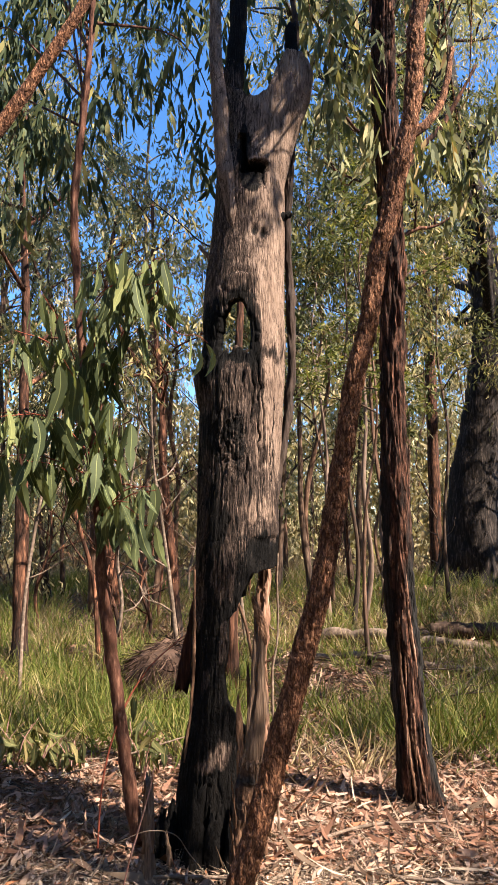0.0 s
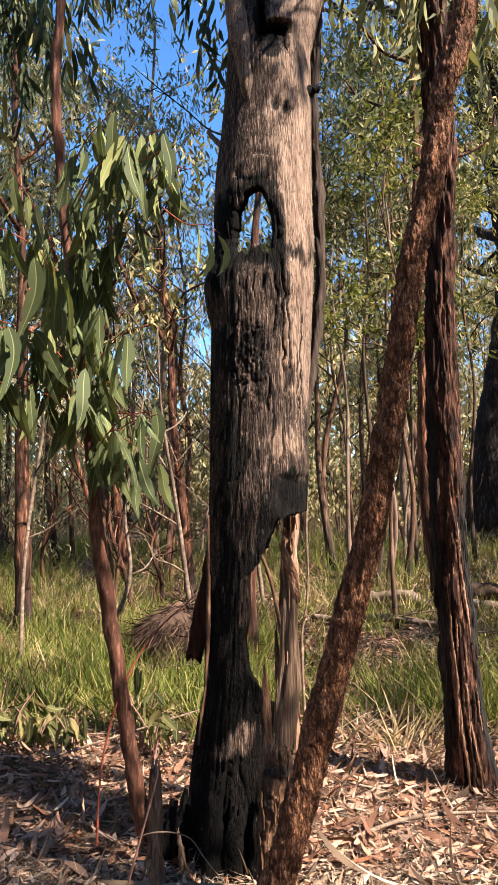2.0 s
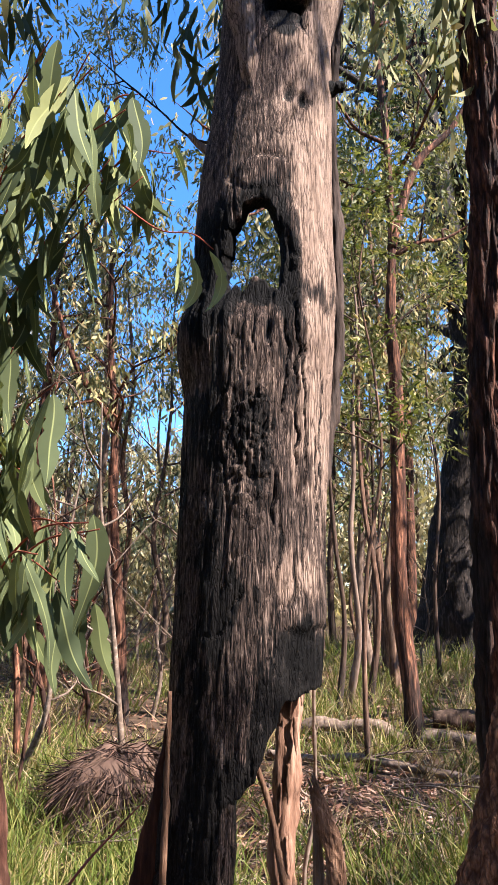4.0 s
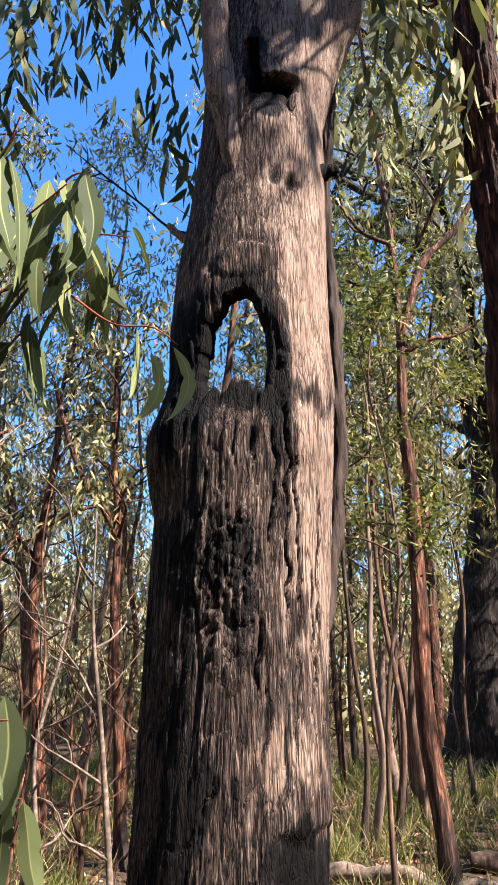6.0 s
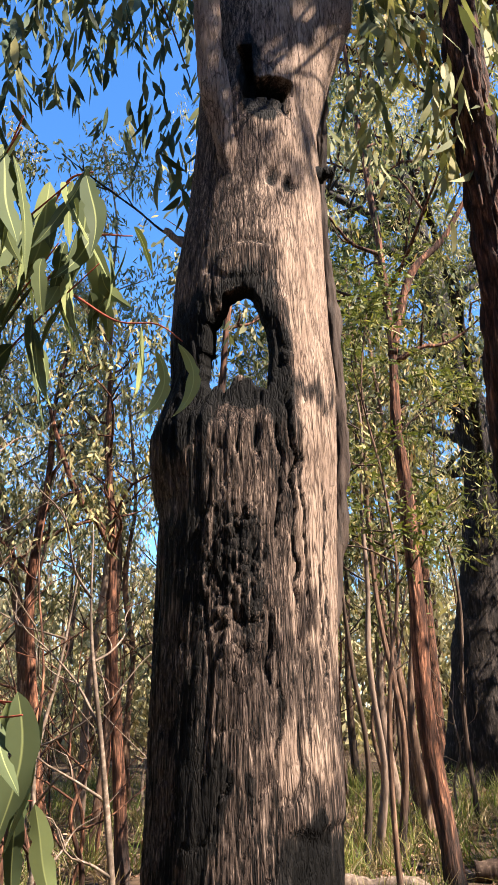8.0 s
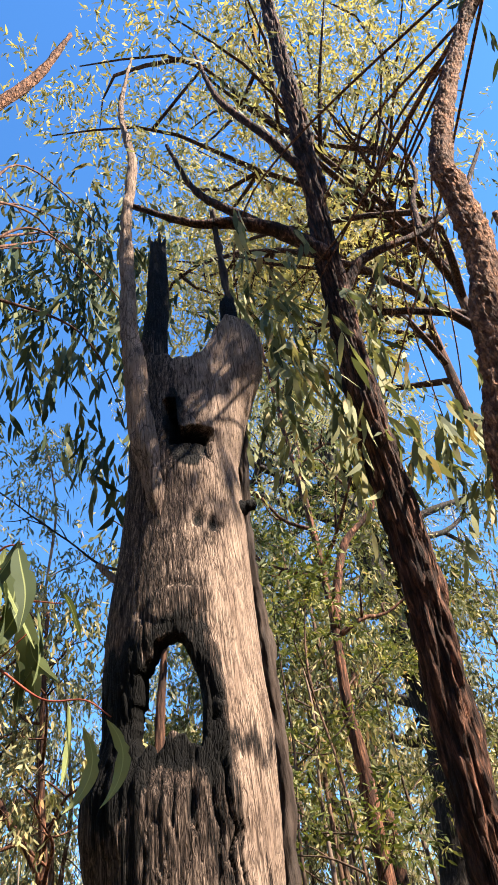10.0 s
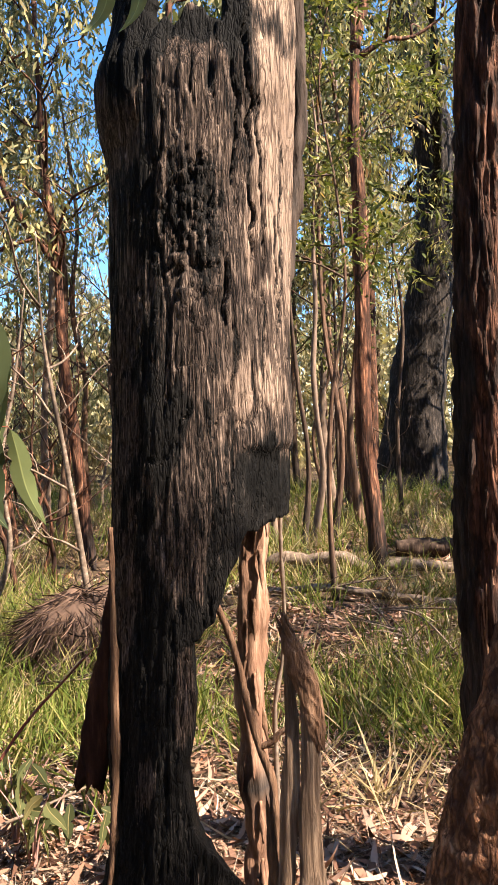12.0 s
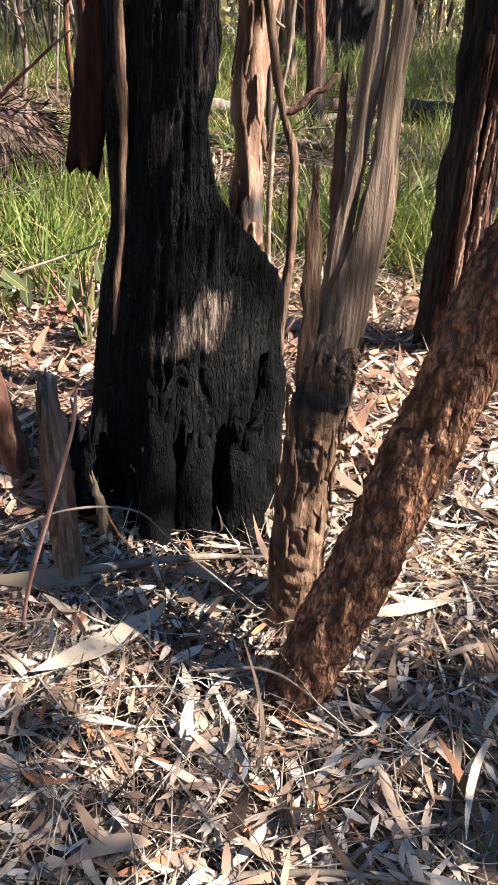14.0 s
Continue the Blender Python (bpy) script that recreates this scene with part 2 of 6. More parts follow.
BURNT = burnt_wood()
BARK_LEAN = bark("scaly_red_bark", (0.05, 0.02, 0.012), (0.42, 0.2, 0.107), (0.78, 0.46, 0.27), (1, 1, 0.3), 90, 8, 1.0, 0.016, 0, 0, 66)
BARK_FURROW = bark("furrowed_bark", (0.005, 0.003, 0.0025), (0.125, 0.056, 0.036), (0.54, 0.27, 0.17), (1, 1, 0.09), 62, 5, 1.0, 0.018, 0, 1.0, 34)
BARK_SAPLING = bark("sapling_bark", (0.03, 0.014, 0.01), (0.15, 0.066, 0.042), (0.46, 0.25, 0.165), (1, 1, 0.16), 60, 9, 1.0, 0.006)
BARK_FAR = bark("woodland_bark", (0.02, 0.013, 0.01), (0.12, 0.078, 0.055), (0.42, 0.3, 0.215), (1, 1, 0.12), 34, 2, 0.5, 0.01, 0.85, 1.0)
BARK_REDFAR = bark("reddish_woodland_bark", (0.022, 0.012, 0.009), (0.22, 0.1, 0.06), (0.8, 0.42, 0.24), (1, 1, 0.1), 40, 2, 0.9, 0.016, 0.45, 1.0, 16)
BARK_BIG = bark("old_dark_bark", (0.004, 0.0035, 0.003), (0.026, 0.02, 0.017), (0.17, 0.132, 0.108), (1, 1, 0.14), 26, 2.2, 0.9, 0.02)
WOOD_PALE = bark("split_pale_wood", (0.035, 0.02, 0.013), (0.23, 0.15, 0.1), (0.5, 0.36, 0.25), (1, 1, 0.035), 120, 7, 1.0, 0.006, 0, 1.0)
BARK_GREY = bark("smooth_grey_limb", (0.12, 0.08, 0.056), (0.23, 0.16, 0.118), (0.36, 0.27, 0.205), (1, 1, 0.15), 40, 6, 0.35, 0.003)
BARK_STRINGY = bark("stringy_brown_bark", (0.03, 0.016, 0.01), (0.17, 0.092, 0.054), (0.44, 0.27, 0.17), (1, 1, 0.1), 80, 8, 1.0, 0.01, 0, 1.0)
BARK_TWIG = bark("dry_twig", (0.07, 0.047, 0.033), (0.22, 0.16, 0.117), (0.5, 0.4, 0.315), (1, 1, 1), 30, 3, 0.3, 0.002)
RED_TWIG = bark("red_twig", (0.16, 0.035, 0.02), (0.34, 0.085, 0.05), (0.48, 0.18, 0.11), (1, 1, 1), 30, 3, 0.2, 0.001)
PINK_TWIG = bark("pinkish_dry_twig", (0.24, 0.11, 0.085), (0.4, 0.22, 0.18), (0.58, 0.38, 0.32), (1, 1, 0.4), 40, 8, 0.3, 0.001)
LEAF_BROAD = leaf_material("broad_sapling_leaf", [(0, (0.06, 0.08, 0.038)), (0.45, (0.12, 0.145, 0.068)), (0.8, (0.18, 0.215, 0.088)), (1, (0.28, 0.3, 0.12))], 0.3, 0.6, 0.1, 0, True)
LEAF_GUM = leaf_material("gum_leaf", [(0, (0.075, 0.088, 0.05)), (0.3, (0.185, 0.195, 0.105)), (0.65, (0.335, 0.315, 0.17)), (0.93, (0.5, 0.43, 0.24)), (1, (0.52, 0.32, 0.17))], 0.32, 0.65, 0.12, 0.9)
BARK_INNER = bark("dark_red_inner_bark", (0.01, 0.004, 0.003), (0.045, 0.017, 0.01), (0.14, 0.055, 0.032), (1, 1, 0.15), 60, 8, 0.8, 0.006)
BARK_PEEL = bark("pale_peeling_bark", (0.05, 0.024, 0.015), (0.3, 0.165, 0.105), (0.66, 0.44, 0.31), (1, 1, 0.16), 30, 14, 1.0, 0.012, 0, 1.0)
# far gum leaves: distance haze put into a paler, greyer leaf colour
LEAF_HAZED = leaf_material("hazed_gum_leaf", [(0, (0.18, 0.17, 0.1)), (0.35, (0.33, 0.305, 0.185)), (0.7, (0.49, 0.43, 0.26)), (1, (0.64, 0.52, 0.34))], 0.34, 0.65, 0.12, 0.6)
LEAF_HANG = leaf_material("hanging_gum_leaf", [(0, (0.035, 0.055, 0.03)), (0.5, (0.08, 0.11, 0.055)), (0.85, (0.16, 0.18, 0.08)), (1, (0.3, 0.26, 0.1))], 0.2, 0.6, 0.12)
LEAF_FINE = leaf_material("fresh_wattle_leaf", [(0, (0.05, 0.064, 0.018)), (0.5, (0.12, 0.138, 0.036)), (0.85, (0.22, 0.225, 0.065)), (1, (0.38, 0.34, 0.11))], 0.4, 0.5)
LEAF_DRY = leaf_material("fallen_leaf", [(0, (0.1, 0.06, 0.04)), (0.3, (0.27, 0.17, 0.115)), (0.6, (0.47, 0.34, 0.245)), (0.85, (0.61, 0.49, 0.39)), (0.95, (0.44, 0.17, 0.075)), (1, (0.07, 0.045, 0.03))], 0.12, 0.75, 0.08)
LEAF_RUST = leaf_material("rusty_fallen_leaf", [(0, (0.075, 0.038, 0.025)), (0.35, (0.23, 0.12, 0.078)), (0.65, (0.4, 0.235, 0.16)), (0.88, (0.57, 0.4, 0.3)), (0.97, (0.4, 0.17, 0.085)), (1, (0.06, 0.035, 0.025))], 0.12, 0.75, 0.08)
LEAF_BUSH = leaf_material("dense_green_leaf", [(0, (0.045, 0.055, 0.022)), (0.4, (0.11, 0.122, 0.048)), (0.8, (0.22, 0.215, 0.085)), (1, (0.42, 0.37, 0.16))], 0.35, 0.55, 0.12, 0.5)
# brighter leaf copy: golden sunlight put into the colour
LEAF_SUNLIT = leaf_material("sun_tinted_leaf", [(0, (0.19, 0.17, 0.075)), (0.35, (0.38, 0.32, 0.14)), (0.7, (0.56, 0.46, 0.2)), (1, (0.68, 0.54, 0.28))], 0.45, 0.65, 0.12, 0.4)
GRASS = leaf_material("grass_blade", [(0, (0.075, 0.11, 0.02)), (0.4, (0.14, 0.175, 0.034)), (0.7, (0.23, 0.245, 0.06)), (1, (0.46, 0.37, 0.17))], 0.35, 0.5)
STRAW = leaf_material("dry_straw", [(0, (0.2, 0.14, 0.07)), (0.6, (0.38, 0.29, 0.15)), (1, (0.52, 0.43, 0.27))], 0.2, 0.6)


def soil():
    m, nt, bsdf = material("leaf_mould", 0.95, 0.15)
    a = noise_tex(nt, 14, 8, 0.7)
    b = noise_tex(nt, 0.9, 4, 0.6)
    c = ramp(nt, a, [(0.3, (0.02, 0.012, 0.008)), (0.55, (0.075, 0.046, 0.03)), (0.75, (0.18, 0.12, 0.08))])
    c = mixed(nt, math_node(nt, "MULTIPLY", b, 0.5), c, (0.06, 0.045, 0.026))
    nt.links.new(c, bsdf.inputs["Base Color"])
    bump(nt, bsdf, a, 0.8, 0.02)
    return m


SOIL = soil()


# ---- building helpers ----
def mesh_of(name, verts, loops, sizes, mat, smooth=True, attrs=None):
    """A mesh from arrays: corners, the faces' corner numbers one after another, and the faces' sizes."""
    me = bpy.data.meshes.new(name)
    verts, loops, sizes = np.asarray(verts, np.float32), np.asarray(loops, np.int32), np.asarray(sizes, np.int32)
    me.vertices.add(len(verts))
    me.vertices.foreach_set("co", verts.ravel())
    me.loops.add(len(loops))
    me.loops.foreach_set("vertex_index", loops)
    me.polygons.add(len(sizes))
    me.polygons.foreach_set("loop_start", np.concatenate(([0], np.cumsum(sizes)[:-1])).astype(np.int32))
    me.polygons.foreach_set("use_smooth", np.full(len(sizes), smooth))
    me.update(calc_edges=True)
    for key, values in (attrs or {}).items():
        me.attributes.new(key, "FLOAT", "POINT").data.foreach_set("value", np.asarray(values, np.float32))
    me.materials.append(mat)
    return me


def part(name, me, parent, label=""):
    ob = new(name, me)
    ob.parent = parent
    if label:
        ob["label"] = label
    return ob


def thing(name, place, label, category, group="", kind=""):
    ob = new(name)
    ob.location = place
    ob.empty_display_size = 0.1
    return tagged(ob, label, category, group, kind)


def lattice(u, v, nu, nv, seed):
    """Smooth noise from 0 to 1, repeating after 1 in u."""
    g = np.random.default_rng(seed).random((nu, nv + 3))
    a, b = np.mod(u, 1.0) * nu, np.clip(v, 0, 0.9999) * nv
    i, j = np.floor(a).astype(int), np.floor(b).astype(int)
    f, h = a - i, b - j
    f, h = f * f * (3 - 2 * f), h * h * (3 - 2 * h)
    i0, i1 = i % nu, (i + 1) % nu
    return (g[i0, j] * (1 - f) + g[i1, j] * f) * (1 - h) + (g[i0, j + 1] * (1 - f) + g[i1, j + 1] * f) * h


def spline(points, n):
    """n places along a smooth line through the points."""
    p = np.asarray(points, float)
    if len(p) == 2:
        t = np.linspace(0, 1, n)[:, None]
        return p[0] * (1 - t) + p[1] * t
    q = np.vstack((2 * p[0] - p[1], p, 2 * p[-1] - p[-2]))
    d = np.concatenate(([0], np.cumsum(np.linalg.norm(np.diff(p, axis=0), axis=1))))
    s = np.interp(np.linspace(0, d[-1], n), d, np.arange(len(p)))
    i = np.minimum(s.astype(int), len(p) - 2)
    t = (s - i)[:, None]
    a, b, c, e = q[i], q[i + 1], q[i + 2], q[i + 3]
    return 0.5 * (2 * b + (c - a) * t + (2 * a - 5 * b + 4 * c - e) * t ** 2 + (3 * b - a - 3 * c + e) * t ** 3)


def tube_arrays(points, radii, rings, sides, relief=0.0, along=30, around=9, seed=1, ragged=0.0):
    """A tapered, bark-furrowed stem along a smooth line."""
    c = spline(points, rings)
    if len(radii) == len(points):
        at = np.concatenate(([0], np.cumsum(np.linalg.norm(np.diff(np.asarray(points, float), axis=0), axis=1))))
        r = np.interp(np.linspace(0, 1, rings), at / at[-1], radii)
    else:
        r = np.interp(np.linspace(0, 1, rings), np.linspace(0, 1, len(radii)), radii)
    d = np.gradient(c, axis=0)
    d /= np.linalg.norm(d, axis=1)[:, None]
    side = np.cross(d, np.array([0.0, 1.0, 0.05]))
    side /= np.linalg.norm(side, axis=1)[:, None] + 1e-9
    up = np.cross(side, d)
    th = np.linspace(0, 2 * np.pi, sides, endpoint=False)
    U, V = np.meshgrid(th / (2 * np.pi), np.linspace(0, 1, rings))
    R = np.repeat(r[:, None], sides, 1)
    if relief:
        n1 = lattice(U + 0.06 * np.sin(V * 9), V, around, along, seed) - 0.5
        n2 = lattice(U, V, around * 3, along * 3, seed + 1) - 0.5
        n3 = lattice(U, V, 3, max(3, along // 5), seed + 2) - 0.5
        R = R + relief * (1.2 * n1 + 0.8 * n2) + 0.25 * R * n3 * 0.6
    v = c[:, None, :] + R[..., None] * (np.cos(th)[None, :, None] * side[:, None, :] + np.sin(th)[None, :, None] * up[:, None, :])
    if ragged:
        k = max(2, rings // 12)
        w = (np.linspace(0, 1, k) ** 2)[:, None] * ragged * (np.random.default_rng(seed + 5).random(sides) - 0.35)[None, :]
        v[-k:] += w[..., None] * d[-k:, None, :]
    v = v.reshape(-1, 3)
    i = np.arange(rings - 1)[:, None] * sides
    j = np.arange(sides)[None, :]
    jn = (j + 1) % sides
    f = np.stack((i + j, i + jn, i + sides + jn, i + sides + j), -1).reshape(-1, 4)
    v = np.vstack((v, c[-1:] + d[-1:] * r[-1] * 0.3, c[:1]))
    top, bot = len(v) - 2, len(v) - 1
    o = (rings - 1) * sides
    caps = np.concatenate((np.stack((o + j[0], o + jn[0], np.full(sides, top)), -1), np.stack((jn[0], j[0], np.full(sides, bot)), -1)))
    loops = np.concatenate((f.ravel(), caps.ravel()))
    sizes = np.concatenate((np.full(len(f), 4), np.full(len(caps), 3)))
    return v, loops, sizes


def joined(pieces):
    vs, ls, ss, o = [], [], [], 0
    for v, l, s in pieces:
        vs.append(v), ls.append(np.asarray(l) + o), ss.append(s)
        o += len(v)
    return np.vstack(vs), np.concatenate(ls), np.concatenate(ss)


def stem(name, points, radii, mat, parent, label="", rings=40, sides=12, relief=0.0, along=30, around=9, seed=1, ragged=0.0, char=None, smooth=True):
    base = np.array(parent.location) if parent else np.zeros(3)
    v, l, s = tube_arrays(np.asarray(points, float) - base, radii, rings, sides, relief, along, around, seed, ragged)
    attrs = {"char": np.zeros(len(v)) if char is None else char(v + base)}
    return part(name, mesh_of(name, v, l, s, mat, smooth, attrs), parent, label)


def leaf_arrays(places, ways, length, width, sickle=0.25, seed=3, stations=4, curl=0.0, flat=False, twist=0.0):
    """Many lance-shaped, sickle-curved leaves, each starting at its place and running its way."""
    g = np.random.default_rng(seed)
    n = len(places)
    L = length * (0.7 + 0.6 * g.random(n))
    W = width * (0.7 + 0.6 * g.random(n))
    d = ways / (np.linalg.norm(ways, axis=1)[:, None] + 1e-9)
    ref = g.normal(size=(n, 3))
    if flat:
        ref = np.array([0, 0, 1.0]) + 0.35 * ref
    w = np.cross(d, ref)
    w /= np.linalg.norm(w, axis=1)[:, None] + 1e-9
    nrm = np.cross(w, d)
    bend = sickle * g.normal(size=n)
    cu = curl * g.normal(size=n) + (0.12 if not flat else 0)
    turn = twist * g.normal(size=n)[:, None]
    ts = np.linspace(0, 1, stations + 2)[1:-1]
    rows = [places]
    for t in ts:
        wide = (math.sin(math.pi * t ** 0.8) ** 0.8) * 0.5
        mid = places + d * (L * t)[:, None] + w * (L * bend * t * t)[:, None] + nrm * (L * cu * t * (t - 0.4))[:, None]
        wt = w * np.cos(turn * (t - 0.5)) + nrm * np.sin(turn * (t - 0.5))
        rows += [mid - wt * (W * wide)[:, None], mid + wt * (W * wide)[:, None]]
    rows.append(places + d * L[:, None] + w * (L * bend)[:, None] + nrm * (L * cu * 0.6)[:, None])
    k = len(rows)
    v = np.stack(rows, 1).reshape(-1, 3)
    f, sz = [0, 1, 2], [3]
    for s in range(stations - 1):
        a = 1 + 2 * s
        f += [a, a + 2, a + 3, a + 1]
        sz.append(4)
    a = 1 + 2 * (stations - 1)
    f += [a, a + 2, a + 1]
    sz.append(3)
    loops = (np.arange(n)[:, None] * k + np.array(f)[None, :]).ravel()
    return v, loops, np.tile(sz, n)


def hanging(centres, spread, per, seed, droop=0.9):
    """Places and ways of leaves that hang along weeping strands, in loose clumps round the centres."""
    g = np.random.default_rng(seed)
    per_strand = 7
    strands = max(1, per // per_strand)
    c = np.repeat(np.asarray(centres, float), strands, 0)
    c = c + g.normal(size=c.shape) * spread * np.array([1, 1, 0.7])
    drift = g.normal(size=c.shape) * np.array([0.5, 0.5, 0.25]) + np.array([0, 0, -droop])
    long = spread * (0.7 + 1.1 * g.random(len(c)))
    c, drift, long = (np.repeat(a, per_strand, 0) for a in (c, drift, long))
    t = np.tile(np.arange(per_strand) / per_strand, len(c) // per_strand) + g.random(len(c)) * 0.1
    places = c + drift * (long * t)[:, None] + g.normal(size=c.shape) * 0.1 * spread
    ways = drift * 0.7 + g.normal(size=c.shape) * np.array([1, 1, 0.55]) * 0.5 + np.array([0, 0, -0.45 * droop])
    return places, ways


GROUND_Y = (-20, 0, 3, 4.3, 6, 9, 16, 30, 100, 400)
GROUND_Z = (0.1, 0.02, 0.0, -0.1, -0.08, 0.12, 0.45, 0.9, 2.0, 3.0)


def ground_z(x, y):
    x, y = np.asarray(x, float), np.asarray(y, float)
    z = np.interp(y, GROUND_Y, GROUND_Z)
    return z + 0.02 * np.sin(1.7 * x + 0.6 * y) * np.cos(1.3 * y - 0.4 * x) + 0.008 * np.sin(7.1 * x) * np.sin(6.3 * y + 1)


# ---- ground ----
gx = np.concatenate((np.linspace(-400, -16, 24), np.linspace(-15, -3, 30), np.linspace(-2.9, 2.9, 70), np.linspace(3, 15, 30), np.linspace(16, 400, 24)))
gyy = np.concatenate((np.linspace(-60, -1, 20), np.linspace(-0.5, 7, 90), np.linspace(7.1, 20, 50), np.linspace(21, 400, 50)))
GXX, GYY = np.meshgrid(gx, gyy)
GV = np.stack((GXX, GYY, ground_z(GXX, GYY)), -1).reshape(-1, 3)
nxg, nyg = len(gx), len(gyy)
gi = (np.arange(nyg - 1)[:, None] * nxg + np.arange(nxg - 1)[None, :])
GF = np.stack((gi, gi + 1, gi + nxg + 1, gi + nxg), -1).reshape(-1)
ground = tagged(new("ground", mesh_of("ground", GV, GF, np.full(len(GF) // 4, 4), SOIL)), "brown woodland soil under dry leaf litter", "ground", kind="structure")


# ---- the burnt, hollow tree ----
TZ = (-0.25, 0.0, 0.2, 0.45, 0.6, 1.0, 1.4, 1.67, 2.03, 2.16, 2.25, 2.4, 2.56, 2.77, 2.98, 3.2, 3.33, 3.58, 3.86, 4.02, 4.3)
TL = (-0.40, -0.375, -0.359, -0.332, -0.302, -0.287, -0.274, -0.27, -0.265, -0.279, -0.282, -0.256, -0.257, -0.243, -0.217, -0.197, -0.187, -0.17, -0.16, -0.15, -0.14)
TR = (0.10, 0.085, 0.075, 0.075, 0.085, 0.10, 0.121, 0.135, 0.158, 0.167, 0.173, 0.179, 0.173, 0.174, 0.185, 0.193, 0.193, 0.249, 0.345, 0.37, 0.36)


def right_edge(z):
    """How far to the right the wood is left standing, at each height."""
    return np.interp(z, (-0.3, 0.42, 0.46, 0.5, 0.57, 0.67, 0.79, 0.9, 1.02, 1.07, 1.15, 1.2, 1.228, 1.236, 1.244, 1.256, 1.28, 1.4),
                     (0.03, 0.035, 0.03, 0.015, -0.03, -0.125, -0.142, -0.107, -0.106, -0.06, -0.04, -0.012, 0.0, 0.03, 0.072, 0.1, 0.112, 0.4))


def top_edge(x):
    """The height of the broken rim across the top."""
    return np.interp(x, (-0.3, -0.16, -0.1, -0.05, 0.0, 0.08, 0.13, 0.18, 0.22, 0.3, 0.36, 0.42), (3.86, 3.9, 3.93, 3.84, 3.78, 3.8, 3.87, 3.98, 4.07, 4.1, 4.06, 3.98))


def blob(x, z, cx, cz, rx, rz, soft=0.35):
    d = np.sqrt(((x - cx) / rx) ** 2 + ((z - cz) / rz) ** 2)
    return np.clip((1 + soft - d) / (2 * soft), 0, 1)


def char_of(x, z, front, wob):
    """Blackening of the trunk, 0 bare wood, 1 charcoal: the fire's, with some painted shade."""
    x = x + 0.035 * wob
    z = z + 0.09 * wob
    c = 0.2 + np.clip((1.84 - z) / 0.14, 0, 1) * 0.36
    c = np.maximum(c, 0.98 * np.clip((1.56 - z) / 0.08, 0, 1) * np.clip((-0.03 - x) / 0.04, 0, 1))                          # darker towards the foot
    c = np.maximum(c, 0.98 * np.clip((1.425 - z) / 0.05, 0, 1))
    c = np.maximum(c, 1.3 * blob(x, z, 0.06, 1.33, 0.07, 0.07, 0.3))
    c = np.maximum(c, (0.84 + 0.14 * np.clip((1.5 - z) / 0.3, 0, 1)) * np.clip((-0.105 - x) / 0.05, 0, 1) * np.clip((2.24 - z) / 0.14, 0, 1))
    c = np.maximum(c, (0.48 + 0.1 * np.clip((1.98 - z) / 0.1, 0, 1)) * np.clip((0.062 - x) / 0.03, 0, 1) * np.clip((2.3 - z) / 0.1, 0, 1))
    # left of the trunk darker: leaf shade painted in as scorching
    c = np.maximum(c, (0.46 - 0.1 * np.clip((z - 3.3) / 0.2, 0, 1)) * np.clip((0.075 - x) / 0.09, 0, 1))
    c = np.maximum(c, 0.76 * blob(x, z, -0.075, 1.86, 0.085, 0.23, 0.5))       # cracked charcoal face
    c = np.maximum(c, 1.3 * blob(x, z, -0.2, 2.39, 0.085, 0.25, 0.25))          # beside the hollow
    c = np.maximum(c, 1.25 * blob(x, z, 0.022, 2.42, 0.045, 0.22))
    c = np.maximum(c, 1.25 * blob(x, z, -0.06, 2.31, 0.12, 0.05))
    c = np.maximum(c, 0.9 * blob(x, z, -0.06, 2.61, 0.1, 0.045, 0.5))
    # shadow band across the pale strip, painted as char
    c = np.maximum(c, 0.9 * blob(x, z, 0.12, 2.32, 0.09, 0.045, 0.8))
    c = np.maximum(c, 0.6 * blob(x, z, 0.03, 2.12, 0.035, 0.22))
    c = np.maximum(c, 0.95 * blob(x, z, 0.025, 3.31, 0.08, 0.075, 0.15)) # the socket
    c = np.maximum(c, 0.95 * blob(x, z, -0.02, 3.47, 0.035, 0.13, 0.15))
    c = np.maximum(c, 0.45 * blob(x, z, -0.06, 2.69, 0.085, 0.06))
    c = np.maximum(c, 0.42 * blob(x, z, -0.05, 2.16, 0.14, 0.16))
    c = np.maximum(c, 0.5 * blob(x, z, -0.13, 2.88, 0.15, 0.3, 0.6))
    c = c * (1 - 0.7 * blob(x, z, 0.035, 1.5, 0.075, 0.05)) * (1 - 0.9 * blob(x, z, 0.12, 2.0, 0.055, 0.27)) * (1 - 0.65 * blob(x, z, 0.07, 1.86, 0.05, 0.12))               # bare patches
    c = c * (1 - 0.25 * blob(x, z, 0.09, 1.62, 0.03, 0.1))
    c = c * (1 - 0.68 * blob(0.8 * (x + 0.165) + 0.6 * (z - 0.43), 0.8 * (z - 0.43) - 0.6 * (x + 0.165), 0, 0, 0.095, 0.034, 0.4))
    c = c * (1 - 0.3 * blob(x, z, -0.08, 1.33, 0.06, 0.12)) * (1 - 0.5 * blob(x, z, 0.045, 2.55, 0.02, 0.09, 0.5))
    strip = np.clip((x - 0.07) / 0.03, 0, 1) * np.clip((z - 1.72) / 0.12, 0, 1) * (1 - 0.9 * blob(x, z, 0.12, 2.34, 0.1, 0.04, 0.8))
    c = c * (1 - 0.7 * strip)                                            # bare pale wood down the sunny side, sunlight painted in with it
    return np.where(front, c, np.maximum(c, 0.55))


